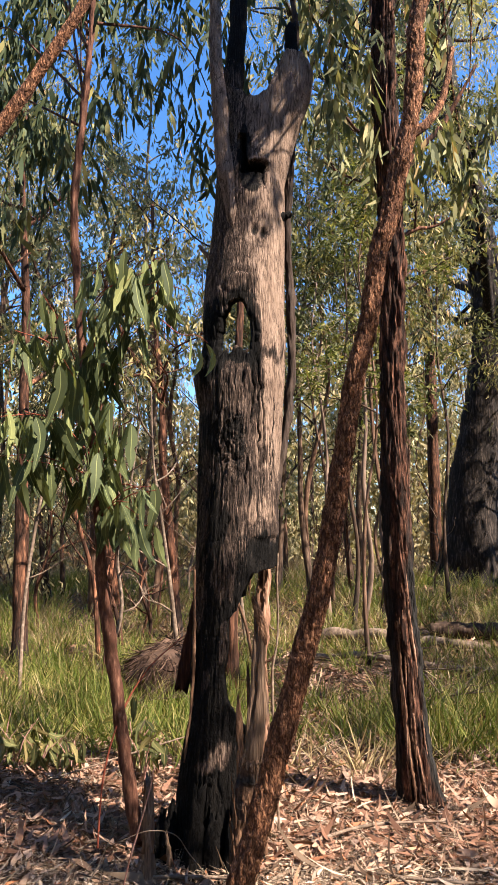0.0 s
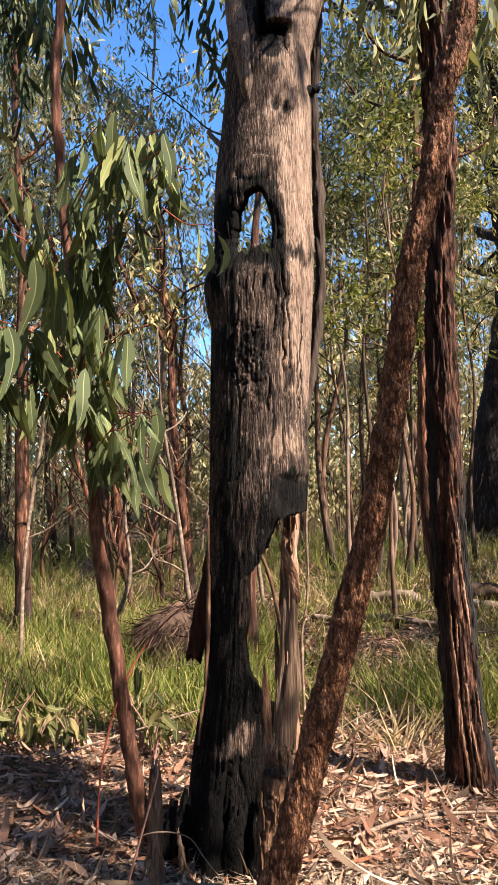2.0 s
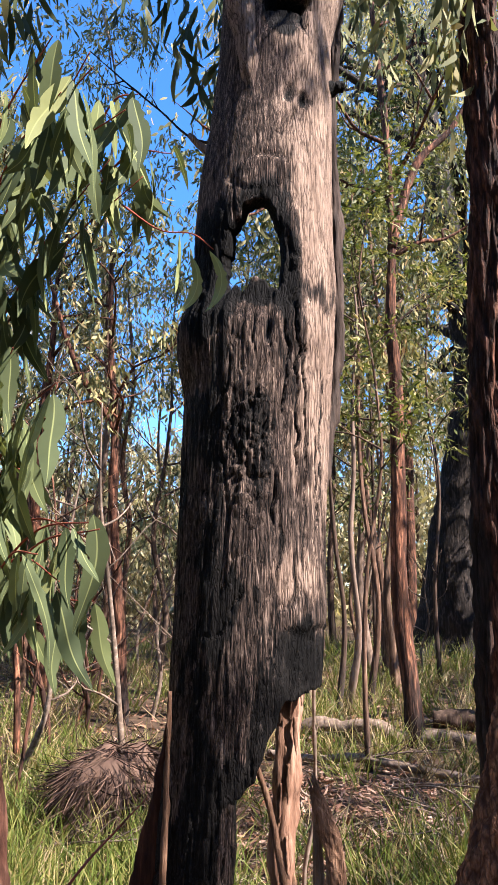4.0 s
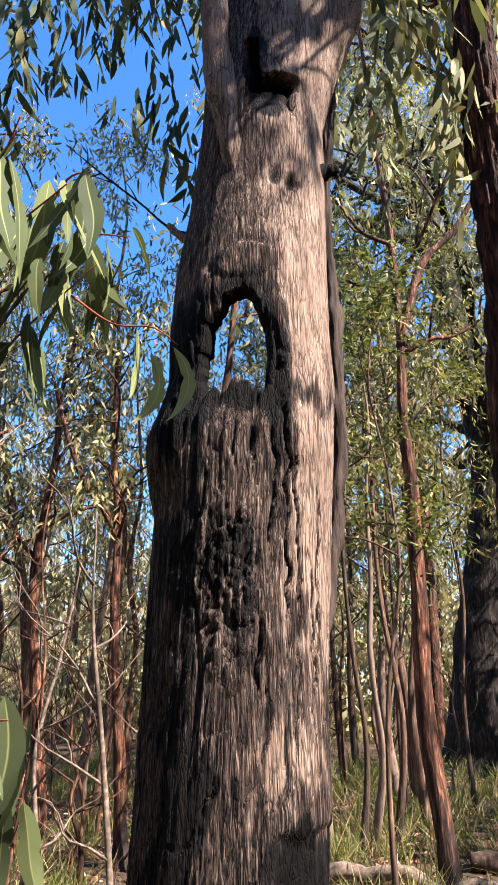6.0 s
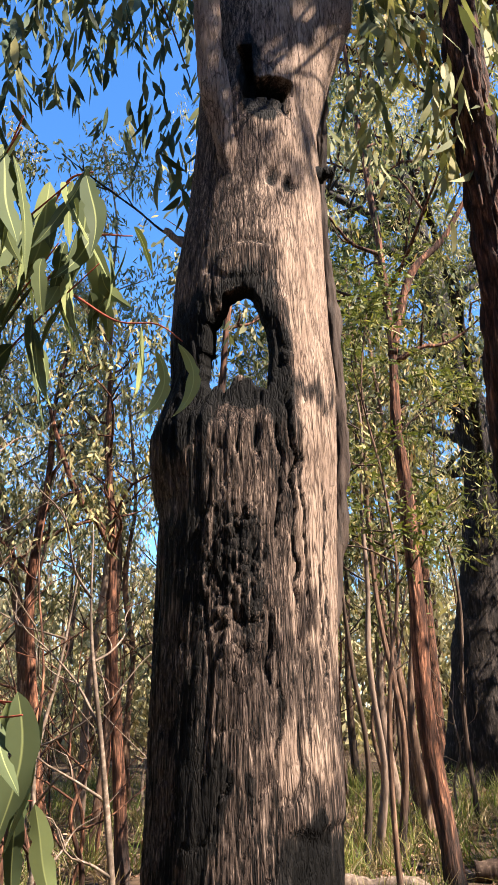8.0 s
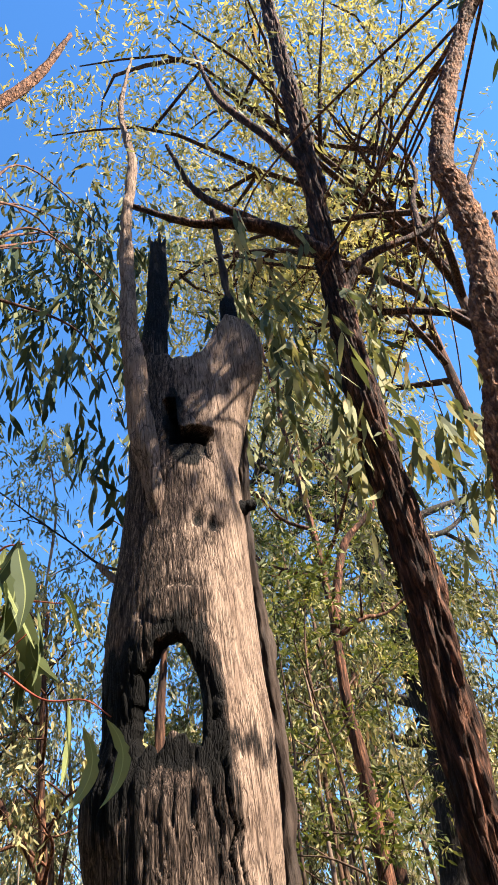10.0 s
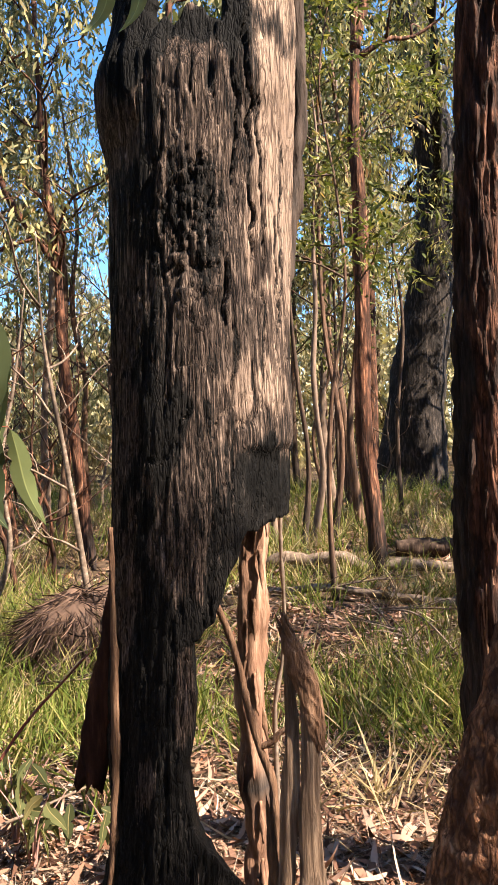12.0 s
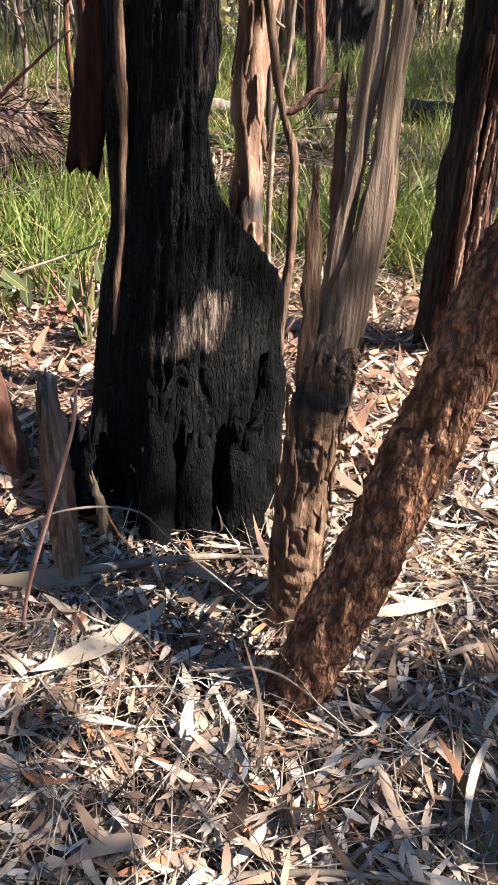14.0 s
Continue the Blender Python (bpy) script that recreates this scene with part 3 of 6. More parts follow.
def cells(x, z, wx, wz, seed):
    """A cracked pattern of blocks: how far inside its block each place lies (0 at a crack), and the block's own level."""
    g = np.random.default_rng(seed)
    jx, jz, lv = g.random((64, 256)), g.random((64, 256)), g.random((64, 256))
    a, e = x / wx, z / wz
    i0, j0 = np.floor(a).astype(int), np.floor(e).astype(int)
    d1, d2, level = np.full(x.shape, 9.0), np.full(x.shape, 9.0), np.zeros(x.shape)
    for di in (-1, 0, 1):
        for dj in (-1, 0, 1):
            i, j = (i0 + di) % 64, (j0 + dj) % 256
            d = np.hypot(i0 + di + 0.1 + 0.8 * jx[i, j] - a, j0 + dj + 0.1 + 0.8 * jz[i, j] - e)
            near = d < d1
            d2 = np.where(near, d1, np.minimum(d2, d))
            level = np.where(near, lv[i, j], level)
            d1 = np.where(near, d, d1)
    return d2 - d1, level


def burnt_trunk(base):
    nu, nv = 316, 590
    th = np.linspace(-np.pi, np.pi, nu, endpoint=False)
    zz = np.linspace(-0.25, 4.1, nv + 1)
    T, Z = np.meshgrid(th, zz)
    U, V = (T + np.pi) / (2 * np.pi), (Z + 0.25) / 4.35
    xl, xr = np.interp(Z, TZ, TL), np.interp(Z, TZ, TR)
    cx, a = (xl + xr) / 2, (xr - xl) / 2
    cy, b = 3.665 + 0.08 * Z, np.interp(Z, (-0.25, 0.3, 1.0, 3.0, 4.1), (0.24, 0.215, 0.2, 0.2, 0.17))
    # fibres, plates and cracks
    tw = U + 0.008 * np.sin(Z * 2.3) + 0.008 * (lattice(U, V, 6, 12, 20) - 0.5)
    fib = 0.5 - np.abs(2 * lattice(tw, V, 110, 26, 21) - 1)
    fib2 = 0.5 - np.abs(2 * lattice(tw, V, 64, 13, 22) - 1)
    lump = lattice(U, V, 7, 16, 23) - 0.5
    wob = lattice(U, V, 24, 34, 24) + 0.6 * lattice(tw, V, 70, 60, 25) - 0.8
    X0 = cx + a * np.sin(T)
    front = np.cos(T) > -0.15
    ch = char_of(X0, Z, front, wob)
    blocks, level = cells(X0 + 0.008 * lattice(U, V, 80, 160, 41), Z + 0.1 * X0 + 0.012 * lattice(U, V, 60, 140, 42), 0.021, 0.024, 26)
    crack = np.maximum(np.clip(1 - np.abs(lattice(tw, V, 34, 14, 28) - 0.5) / 0.03, 0, 1), 0.6 * np.clip(1 - np.abs(lattice(tw, V, 70, 44, 29) - 0.5) / 0.05, 0, 1)) * np.clip((2.75 - Z) / 0.4, 0.15, 1)
    R = 1 + 0 * T
    smooth_top = np.clip((2.9 - Z) / 0.5, 0.4, 1)
    disp = (0.005 * fib + 0.004 * fib2) * smooth_top + 0.014 * lump - 0.006 * crack * (0.45 + ch)
    alligator = blob(X0 + 0.05 * wob, Z + 0.1 * wob, -0.085, 1.86, 0.07, 0.17, 0.45) * front
    disp += alligator * (0.008 * np.clip(blocks * 4.0, 0, 1) + 0.009 * level - 0.012)
    ch = np.maximum(ch, alligator * (0.7 + 0.4 * (blocks < 0.12)))
    low = np.clip((1.4 - Z) / 0.1, 0, 1) * front
    disp += low * 0.0025 * np.clip(blocks * 5.0, 0, 1)
    for xc, z0, z1, w, deep in ((0.075, 1.74, 2.24, 0.005, 0.02), (0.055, 1.78, 2.36, 0.0055, 0.022), (0.018, 1.9, 2.26, 0.005, 0.018), (-0.022, 2.12, 2.26, 0.012, 0.022), (-0.02, 1.62, 1.8, 0.007, 0.02), (0.062, 1.5, 1.75, 0.004, 0.012), (0.1, 1.62, 1.9, 0.004, 0.012), (-0.005, 1.5, 1.68, 0.004, 0.012), (0.03, 1.44, 1.6, 0.004, 0.01), (0.125, 1.7, 2.1, 0.0035, 0.008), (-0.06, 2.1, 2.28, 0.004, 0.012)):
        line = xc + 0.006 * np.sin(Z * 9 + xc * 50) + 0.03 * (Z - z1) + 0.02 * (lattice(0 * U + xc, V, 20, 110, 43) - 0.5)
        m = np.clip(1 - np.abs(X0 - line) / w, 0, 1) * np.clip((Z - z0) / 0.06, 0, 1) * np.clip((z1 - Z) / 0.06, 0, 1) * front
        disp -= deep * m
        ch = np.maximum(ch, 0.95 * m ** 0.5)
    # raised lip beside the hollow, plate above it, socket and notch
    disp += front * (0.018 * np.exp(-((X0 - np.interp(Z, (2.1, 2.3, 2.5, 2.58, 2.63), (0.07, 0.045, 0.035, 0.03, 0.028)) - 0.03 * wob) / 0.017) ** 2) * np.clip((Z - 2.1) / 0.1, 0, 1) * np.clip((2.63 - Z) / 0.08, 0, 1) + 0.005 * blob(X0, Z, -0.05, 2.69, 0.08, 0.055, 0.12) * (Z < 2.75) + 0.02 * blob(X0, Z, -0.25, 2.2, 0.05, 0.1, 0.6))
    arch = np.hypot((X0 + 0.05 + 0.02 * wob) / 0.08, (Z - 2.665 + 0.02 * wob) / 0.085)
    rim_ = front * (Z > 2.66) * np.clip(1 - np.abs(arch - 0.95) / 0.2, 0, 1) * np.clip(lattice(U, V, 40, 120, 44) * 1.6 - 0.2, 0, 1)
    disp -= 0.008 * rim_
    ch = np.maximum(ch, 0.85 * rim_)
    disp -= 0.024 * front * blob(X0 + 0.03 * wob, Z + 0.04 * wob, -0.075, 2.4, 0.1, 0.165, 0.3)      # burnt back round the hollow
    jag = 0.02 * wob
    sock = ((X0 > -0.045 + jag) & (X0 < 0.108 + jag) & (Z > 3.33 + jag) & (Z < 3.385 + 0.3 * jag)) | ((X0 > -0.052 + jag) & (X0 < -0.008 + jag) & (Z > 3.33) & (Z < 3.56 + jag))
    sock = (sock & front) * 1.0
    below = ((X0 > -0.04 + jag) & (X0 < 0.1 + jag) & (Z > 3.22 + 2 * jag) & (Z <= 3.345) & front) * np.clip((Z - 3.2) / 0.1, 0, 1)
    disp -= 0.08 * sock + 0.03 * below * (1 - sock)
    ch = np.maximum(ch, np.maximum(1.2 * (sock > 0.1), 0.85 * below))
    for kx, kz in ((0.036, 2.985), (0.09, 2.98)):
        disp -= 0.016 * blob(X0 + 0.02 * wob, Z + 0.03 * wob, kx, kz, 0.014, 0.018, 0.7) * front
        ch = np.maximum(ch, 0.82 * blob(X0 + 0.02 * wob, Z + 0.04 * wob, kx, kz, 0.02, 0.024, 0.55) * front)
    notch = front * np.clip((1.41 + 0.05 * wob - Z) / 0.02, 0, 1) * np.clip((X0 - 0.0 - 0.03 * wob) / 0.02, 0, 1)
    disp -= 0.012 * notch
    flare = np.clip((0.35 - Z) / 0.5, 0, 1)
    disp += 0.05 * flare * (lattice(U, V, 9, 8, 31) - 0.4)
    # scorched patches and streaks between, and smoke stains high up
    patch = np.clip((lattice(tw, V, 16, 30, 35) + 0.5 * lattice(tw, V, 44, 34, 36) - 0.86) / 0.2, 0, 1)
    ch = np.maximum(ch, front * patch * np.where(X0 > 0.06, np.where(Z > 1.85, 0.12, 0.45), 0.58) * np.clip((3.25 - Z) / 0.4, 0.45, 1))
    browner = front * np.where(Z < 1.75, 0.68, 0.4) * np.maximum(np.clip((-0.06 - X0) / 0.03, 0, 1), (Z < 1.38) * np.clip((0.0 - X0) / 0.03, 0, 1)) * np.clip((lattice(tw, V, 14, 26, 39) + 0.4 * lattice(tw, V, 50, 60, 40) - 0.7) / 0.22, 0, 1) * (Z < 2.2) * (Z > 0.6)
    ch = np.maximum(ch - browner, np.minimum(ch, 0.56))                 # browner patches in the black
    ch = np.clip(ch, 0, 1.3)
    OX, OY = cx + (a + disp) * np.sin(T), cy - (b + disp) * np.cos(T)
    OZ = Z + 0.012 * (lattice(U, V, 30, 90, 30) - 0.5)
    thick = 0.055 + 0.02 * lump + 0.012 * fib2
    IX, IY = cx + (a - thick) * np.sin(T), cy - (b - thick) * np.cos(T)
    # which cells of wood are left
    tc, zc = T[:-1] + np.pi / nu, (Z[:-1] + Z[1:]) / 2
    xc_, w = OX[:-1], wob[:-1]
    fr = front[:-1]
    chunk = 0.034 * (lattice(U, V, 34, 90, 37)[:-1] - 0.5) + 0.016 * (lattice(U, V, 90, 200, 38)[:-1] - 0.5)
    hole_l = np.interp(zc, (2.24, 2.29, 2.36, 2.44, 2.51, 2.56, 2.585, 2.6), (-0.13, -0.147, -0.154, -0.152, -0.138, -0.118, -0.1, -0.08)) + 0.8 * chunk
    hole_r = np.interp(zc, (2.24, 2.29, 2.33, 2.4, 2.49, 2.55, 2.585, 2.6), (-0.1, -0.016, 0.004, 0.011, 0.011, 0.0, -0.022, -0.04)) + 0.8 * chunk
    floor_ = 2.305 + 0.11 * (lattice(U, V, 46, 3, 33)[:-1] - 0.5) + 0.5 * chunk
    gone = fr & (np.cos(tc) > 0) & (xc_ > hole_l) & (xc_ < hole_r) & (zc > floor_) & (zc < 2.597)
    back = np.cos(tc) < 0
    gone |= back & (((xc_ + 0.09) / 0.17) ** 2 + ((zc - 2.64) / 0.33) ** 2 < 1 + 0.3 * w)
    gone |= xc_ > right_edge(zc) + 0.022 * w + 0.01 * fib[:-1]
    gone |= zc > top_edge(xc_) + 0.06 * w - np.where(back, 0.05, 0)
    gone |= back & (zc < 1.1) & (xc_ > -0.2 + 0.05 * w)
    keep = ~gone
    n_out = (nv + 1) * nu
    idx = np.arange(nv + 1)[:, None] * nu + np.arange(nu)[None, :]
    r_ = np.roll(idx, -1, 1)
    outer = np.stack((idx[:-1], r_[:-1], r_[1:], idx[1:]), -1)[keep]
    near_gap = keep & ((zc < 1.5) | ((zc > 2.1) & (zc < 2.95)) | (zc > 3.5))
    inner = np.stack((idx[:-1], idx[1:], r_[1:], r_[:-1]), -1)[near_gap] + n_out
    faces = [outer, inner]
    kr, kl = np.roll(keep, -1, 1), np.roll(keep, 1, 1)
    ku, kd = np.vstack((keep[1:], np.zeros((1, nu), bool))), np.vstack((np.zeros((1, nu), bool), keep[:-1]))
    A, B, C, Dq = idx[:-1], r_[:-1], r_[1:], idx[1:]
    rims = []
    for cond, p, q in ((keep & ~kr, B, C), (keep & ~kl, Dq, A), (keep & ~ku, C, Dq), (keep & ~kd, A, B)):
        p, q = p[cond], q[cond]
        rims.append(np.stack((p, q), -1))
        faces.append(np.stack((q, p, p + n_out, q + n_out), -1))
    F_ = np.concatenate(faces)
    verts = np.concatenate((np.stack((OX, OY, OZ), -1).reshape(-1, 3), np.stack((IX, IY, OZ), -1).reshape(-1, 3))) - np.array(base)
    rims = np.concatenate(rims)                          # the burnt rims run smoothly, not in steps
    for _ in range(2):
        total, count = np.zeros_like(verts[:n_out]), np.zeros(n_out)
        for e0, e1 in ((0, 1), (1, 0)):
            np.add.at(total, rims[:, e0], verts[rims[:, e1]])
            np.add.at(count, rims[:, e0], 1)
        on = count > 1
        moved = np.zeros_like(total)
        moved[on] = 0.6 * (total[on] / count[on][:, None] - verts[:n_out][on])
        verts[:n_out] += moved
        verts[n_out:] += moved
    used = np.unique(F_)
    remap = np.zeros(len(verts), np.int64)
    remap[used] = np.arange(len(used))
    rim = np.concatenate((ch.ravel(), np.full(n_out, 1.2)))
    return mesh_of("trunk", verts[used], remap[F_].ravel(), np.full(len(F_), 4), BURNT, True, {"char": rim[used]})


TREE_AT = (-0.15, 3.66, -0.02)
burnt = thing("burnt_tree", TREE_AT, "fire-hollowed dead gum tree, charred black below, with a hole through it", "tree")
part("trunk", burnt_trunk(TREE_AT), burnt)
black = lambda v: np.full(len(v), 1.15)
stem("limb", [(-0.075, 3.735, 2.98), (-0.09, 3.74, 3.12), (-0.118, 3.755, 3.32), (-0.14, 3.77, 3.55), (-0.15, 3.78, 3.76), (-0.168, 3.81, 3.98), (-0.178, 3.85, 4.37), (-0.18, 3.87, 4.97), (-0.15, 3.9, 5.6), (-0.22, 3.95, 6.4), (-0.15, 4.0, 7.4)], (0.012, 0.03, 0.042, 0.044, 0.041, 0.037, 0.031, 0.027, 0.023, 0.017, 0.006), BURNT, burnt, "smooth grey-brown dead limb", 160, 28, 0.010, 40, 7, 41, 0.0, lambda v: np.interp(v[:, 2], (2.9, 3.15, 4.0), (0.3, 0.1, 0.02)) + 0 * v[:, 0])
stem("spike", [(-0.1, 3.93, 3.7), (-0.085, 3.94, 3.98), (-0.06, 3.95, 4.32), (-0.035, 3.95, 4.79)], (0.06, 0.056, 0.05, 0.036), BURNT, burnt, "black charred dead spike", 60, 24, 0.009, 7, 9, 42, 0.2, lambda v: np.clip((v[:, 2] - 3.75) / 0.4, 0, 1))
stem("spike", [(0.245, 3.93, 3.95), (0.25, 3.93, 4.12), (0.248, 3.93, 4.3)], (0.04, 0.038, 0.033), BURNT, burnt, "black charred dead spike", 30, 16, 0.006, 5, 7, 43, 0.08, black)
stem("knob", [(0.15, 3.86, 3.11), (0.195, 3.87, 3.12), (0.225, 3.87, 3.135)], (0.03, 0.022, 0.014), BURNT, burnt, "dark knot stub", 14, 14, 0.008, 6, 6, 44, 0.0, black)
stem("stub", [(-0.19, 3.9, 2.88), (-0.25, 3.95, 2.96), (-0.29, 3.98, 3.02)], (0.016, 0.012, 0.01), BURNT, burnt, "short broken side stub", 14, 10, 0.004, 6, 5, 45, 0.02)
slab_ = stem("bark_slab", [(-0.265, 3.75, 1.2), (-0.285, 3.745, 1.0), (-0.315, 3.735, 0.85), (-0.35, 3.72, 0.7)], (0.018, 0.034, 0.038, 0.03), BARK_INNER, burnt, "loose dark-red bark slab hanging off", 60, 24, 0.008, 10, 7, 46, 0.06)
for vert in slab_.data.vertices:
    vert.co.y = 0.08 + (vert.co.y - 0.08) * 0.35
stem("bark_strip", [(-0.268, 3.615, 1.25), (-0.268, 3.6, 0.95), (-0.275, 3.585, 0.7), (-0.31, 3.565, 0.4)], (0.003, 0.0075, 0.008, 0.003), BARK_STRINGY, burnt, "thin brown bark strip", 50, 10, 0.006, 14, 5, 47)
for k, (x, y, top, r) in enumerate(((-0.165, 3.44, 0.21, 0.042), (-0.07, 3.42, 0.22, 0.045), (-0.29, 3.47, 0.1, 0.026), (-0.24, 3.43, 0.3, 0.035), (-0.02, 3.5, 0.34, 0.04), (-0.41, 3.53, 0.15, 0.03), (-0.37, 3.5, 0.2, 0.026), (-0.45, 3.56, 0.08, 0.028))):
    stem("shard", [(x - 0.01, y - 0.02, -0.12), (x, y, top * 0.5), (x + 0.01, y + 0.03, top)], (r * 1.2, r, r * 0.75), BURNT, burnt, "charred upright shard of sapwood" if k == 0 else "", 50, 30, 0.012, 5, 13, 50 + k, 0.09, black)


stem("sliver", [(-0.345, 3.44, -0.05), (-0.355, 3.45, 0.04), (-0.37, 3.46, 0.13)], (0.018, 0.016, 0.004), WOOD_PALE, burnt, "pale unburnt sliver at the foot", 30, 12, 0.006, 8, 5, 59, 0.04)


# ---- broken stump, leaning stem, furrowed tree, thin stem behind ----
stump = thing("broken_stump", (-0.01, 3.15, -0.02), "broken coppice stump with splintered pale heartwood", "stump")
stem("stem", [(-0.02, 3.15, -0.1), (-0.02, 3.16, 0.02), (-0.02, 3.165, 0.18), (-0.008, 3.17, 0.38), (0.005, 3.175, 0.455), (0.01, 3.18, 0.5)], (0.06, 0.047, 0.045, 0.040, 0.045, 0.042), BARK_STRINGY, stump, "stringy grey-brown bark, scorched at the neck", 140, 64, 0.006, 30, 15, 61, 0.05,
     lambda v: 1.0 * np.exp(-((v[:, 2] - 0.455) / 0.03) ** 2) + 0.9 * np.exp(-((v[:, 2] - 0.37) / 0.05) ** 2) * (v[:, 0] < -0.015))


def splinter(points, half, thin, mat, label="", seed=1, ragged=0.1):
    """A torn slat of wood: a stem pressed flat, with long fibres and a jagged end."""
    ob = stem("splinter", points, half, mat, stump, label, 64, 18, 0.007, 6, 7, seed, ragged, None, False)
    co = np.zeros(len(ob.data.vertices) * 3, np.float32)
    ob.data.vertices.foreach_get("co", co)
    co = co.reshape(-1, 3)
    mid = float(np.mean([p[1] for p in points])) - stump.location.y
    co[:, 1] = mid + (co[:, 1] - mid) * thin
    ob.data.vertices.foreach_set("co", co.ravel())


splinter([(0.028, 3.19, 0.46), (0.04, 3.19, 0.6), (0.056, 3.19, 0.7), (0.063, 3.19, 0.78), (0.066, 3.19, 0.9), (0.068, 3.19, 1.0), (0.064, 3.19, 1.06)], (0.034, 0.030, 0.026, 0.019, 0.014, 0.012, 0.005), 0.5, WOOD_PALE, "split grey-brown heartwood slab", 64, 0.06)
splinter([(0.0, 3.2, 0.46), (0.012, 3.2, 0.65), (0.03, 3.2, 0.8), (0.041, 3.2, 0.95), (0.042, 3.2, 1.1)], (0.018, 0.014, 0.013, 0.010, 0.004), 0.6, WOOD_PALE, "", 65, 0.08)
splinter([(-0.026, 3.18, 0.46), (-0.026, 3.18, 0.6), (-0.028, 3.18, 0.7), (-0.033, 3.18, 0.755)], (0.012, 0.012, 0.009, 0.003), 0.6, BARK_STRINGY, "dark torn splinter", 66, 0.05)
splinter([(0.012, 3.215, 0.48), (0.013, 3.215, 0.64), (0.012, 3.215, 0.75), (0.007, 3.215, 0.862)], (0.011, 0.010, 0.009, 0.004), 0.6, BARK_STRINGY, "dark torn splinter", 67, 0.06)
splinter([(0.082, 3.185, 0.96), (0.075, 3.185, 1.02), (0.058, 3.185, 1.08), (0.036, 3.185, 1.135)], (0.007, 0.015, 0.016, 0.009), 0.5, BARK_STRINGY, "red-brown burr at the tip", 68, 0.06)
for k in range(14):                                           # frayed fibres round the torn neck
    a = k * 0.449
    splinter([(0.01 + 0.034 * math.cos(a), 3.18 + 0.034 * math.sin(a), 0.475), (0.014 + 0.04 * math.cos(a), 3.18 + 0.04 * math.sin(a), 0.51), (0.02 + 0.036 * math.cos(a), 3.18 + 0.036 * math.sin(a), 0.53 + 0.03 * math.sin(k * 5.1))], (0.006, 0.005, 0.0015), 1.0, WOOD_PALE, "", 170 + k, 0.03)

for k in range(20):                                           # loose strings of bark
    a, z = -1.57 + 1.3 * math.sin(k * 2.7), 0.02 + 0.4 * (k / 20)
    x = float(np.interp(z, (0.02, 0.18, 0.38, 0.45), (-0.02, -0.02, -0.008, 0.005)))
    p = np.array((x + 0.045 * math.cos(a), 3.166 + 0.045 * math.sin(a), z))
    o = np.array((math.cos(a), math.sin(a), 0.0)) * 0.006
    stem("bark_string", [p, p + np.array((0.004 * math.sin(k), 0, 0.05)) + o * 0.2, p + np.array((0, 0, 0.09)) + o], (0.002, 0.004, 0.001), BARK_STRINGY, stump, "", 12, 7, 0.003, 4, 4, 190 + k, 0.02)

lean = thing("leaning_tree", (-0.05, 2.98, 0.0), "slim leaning gum with scaly red-brown bark", "tree")
# above 3.6 m the stem is unseen, bent sunward to carry the shading crown
LEAN_PTS = [(-0.075, 2.98, -0.08), (-0.04, 2.98, 0.06), (0.02, 2.98, 0.25), (0.09, 2.98, 0.47), (0.18, 2.97, 0.78), (0.27, 2.95, 1.08), (0.325, 2.94, 1.29), (0.385, 2.93, 1.6), (0.44, 2.92, 1.92), (0.52, 2.92, 2.23), (0.565, 2.92, 2.49), (0.62, 2.92, 2.66), (0.66, 2.92, 2.84), (0.72, 2.92, 3.08), (0.75, 2.92, 3.33), (0.79, 2.93, 3.6), (1.1, 2.95, 4.4), (1.6, 2.85, 5.5), (2.2, 2.65, 6.9)]
stem("trunk", LEAN_PTS, (0.065, 0.050, 0.046, 0.046, 0.045, 0.043, 0.040, 0.040, 0.037, 0.036, 0.037, 0.038, 0.037, 0.035, 0.034, 0.032, 0.026, 0.019, 0.010), BARK_LEAN, lean, "", 720, 66, 0.0085, 420, 30, 71)
stem("limb", [(0.7, 2.92, 2.98), (0.79, 2.95, 3.05), (0.87, 3.0, 3.2), (0.93, 3.05, 3.45)], (0.022, 0.018, 0.014, 0.01), BARK_LEAN, lean, "", 40, 14, 0.004, 20, 6, 72)

def furrow_dark(v):
    """The furrowed tree is near-black down both sides, with an open reddish face between."""
    cx, cy, r = (np.interp(v[:, 2], (-0.25, 0.3, 0.93, 1.56, 2.2, 4.2), q) for q in ((0.89, 0.83, 0.795, 0.78, 0.78, 0.79), (4.5, 4.46, 4.41, 4.34, 4.28, 4.08), (0.175, 0.094, 0.077, 0.07, 0.067, 0.06)))
    u = (0.99 * (v[:, 0] - cx) - 0.15 * (v[:, 1] - cy)) / r + 0.12 * np.sin(v[:, 2] * 7) + 0.06 * np.sin(v[:, 2] * 23)
    return np.clip(0.9 * np.clip((-0.42 - u) / 0.25, 0, 1) * np.clip((3.0 - v[:, 2]) / 1.4, 0, 1) + np.clip((u - 0.6) / 0.2, 0, 1) * np.clip((1.7 - v[:, 2]) / 0.5, 0, 1), 0, 1)


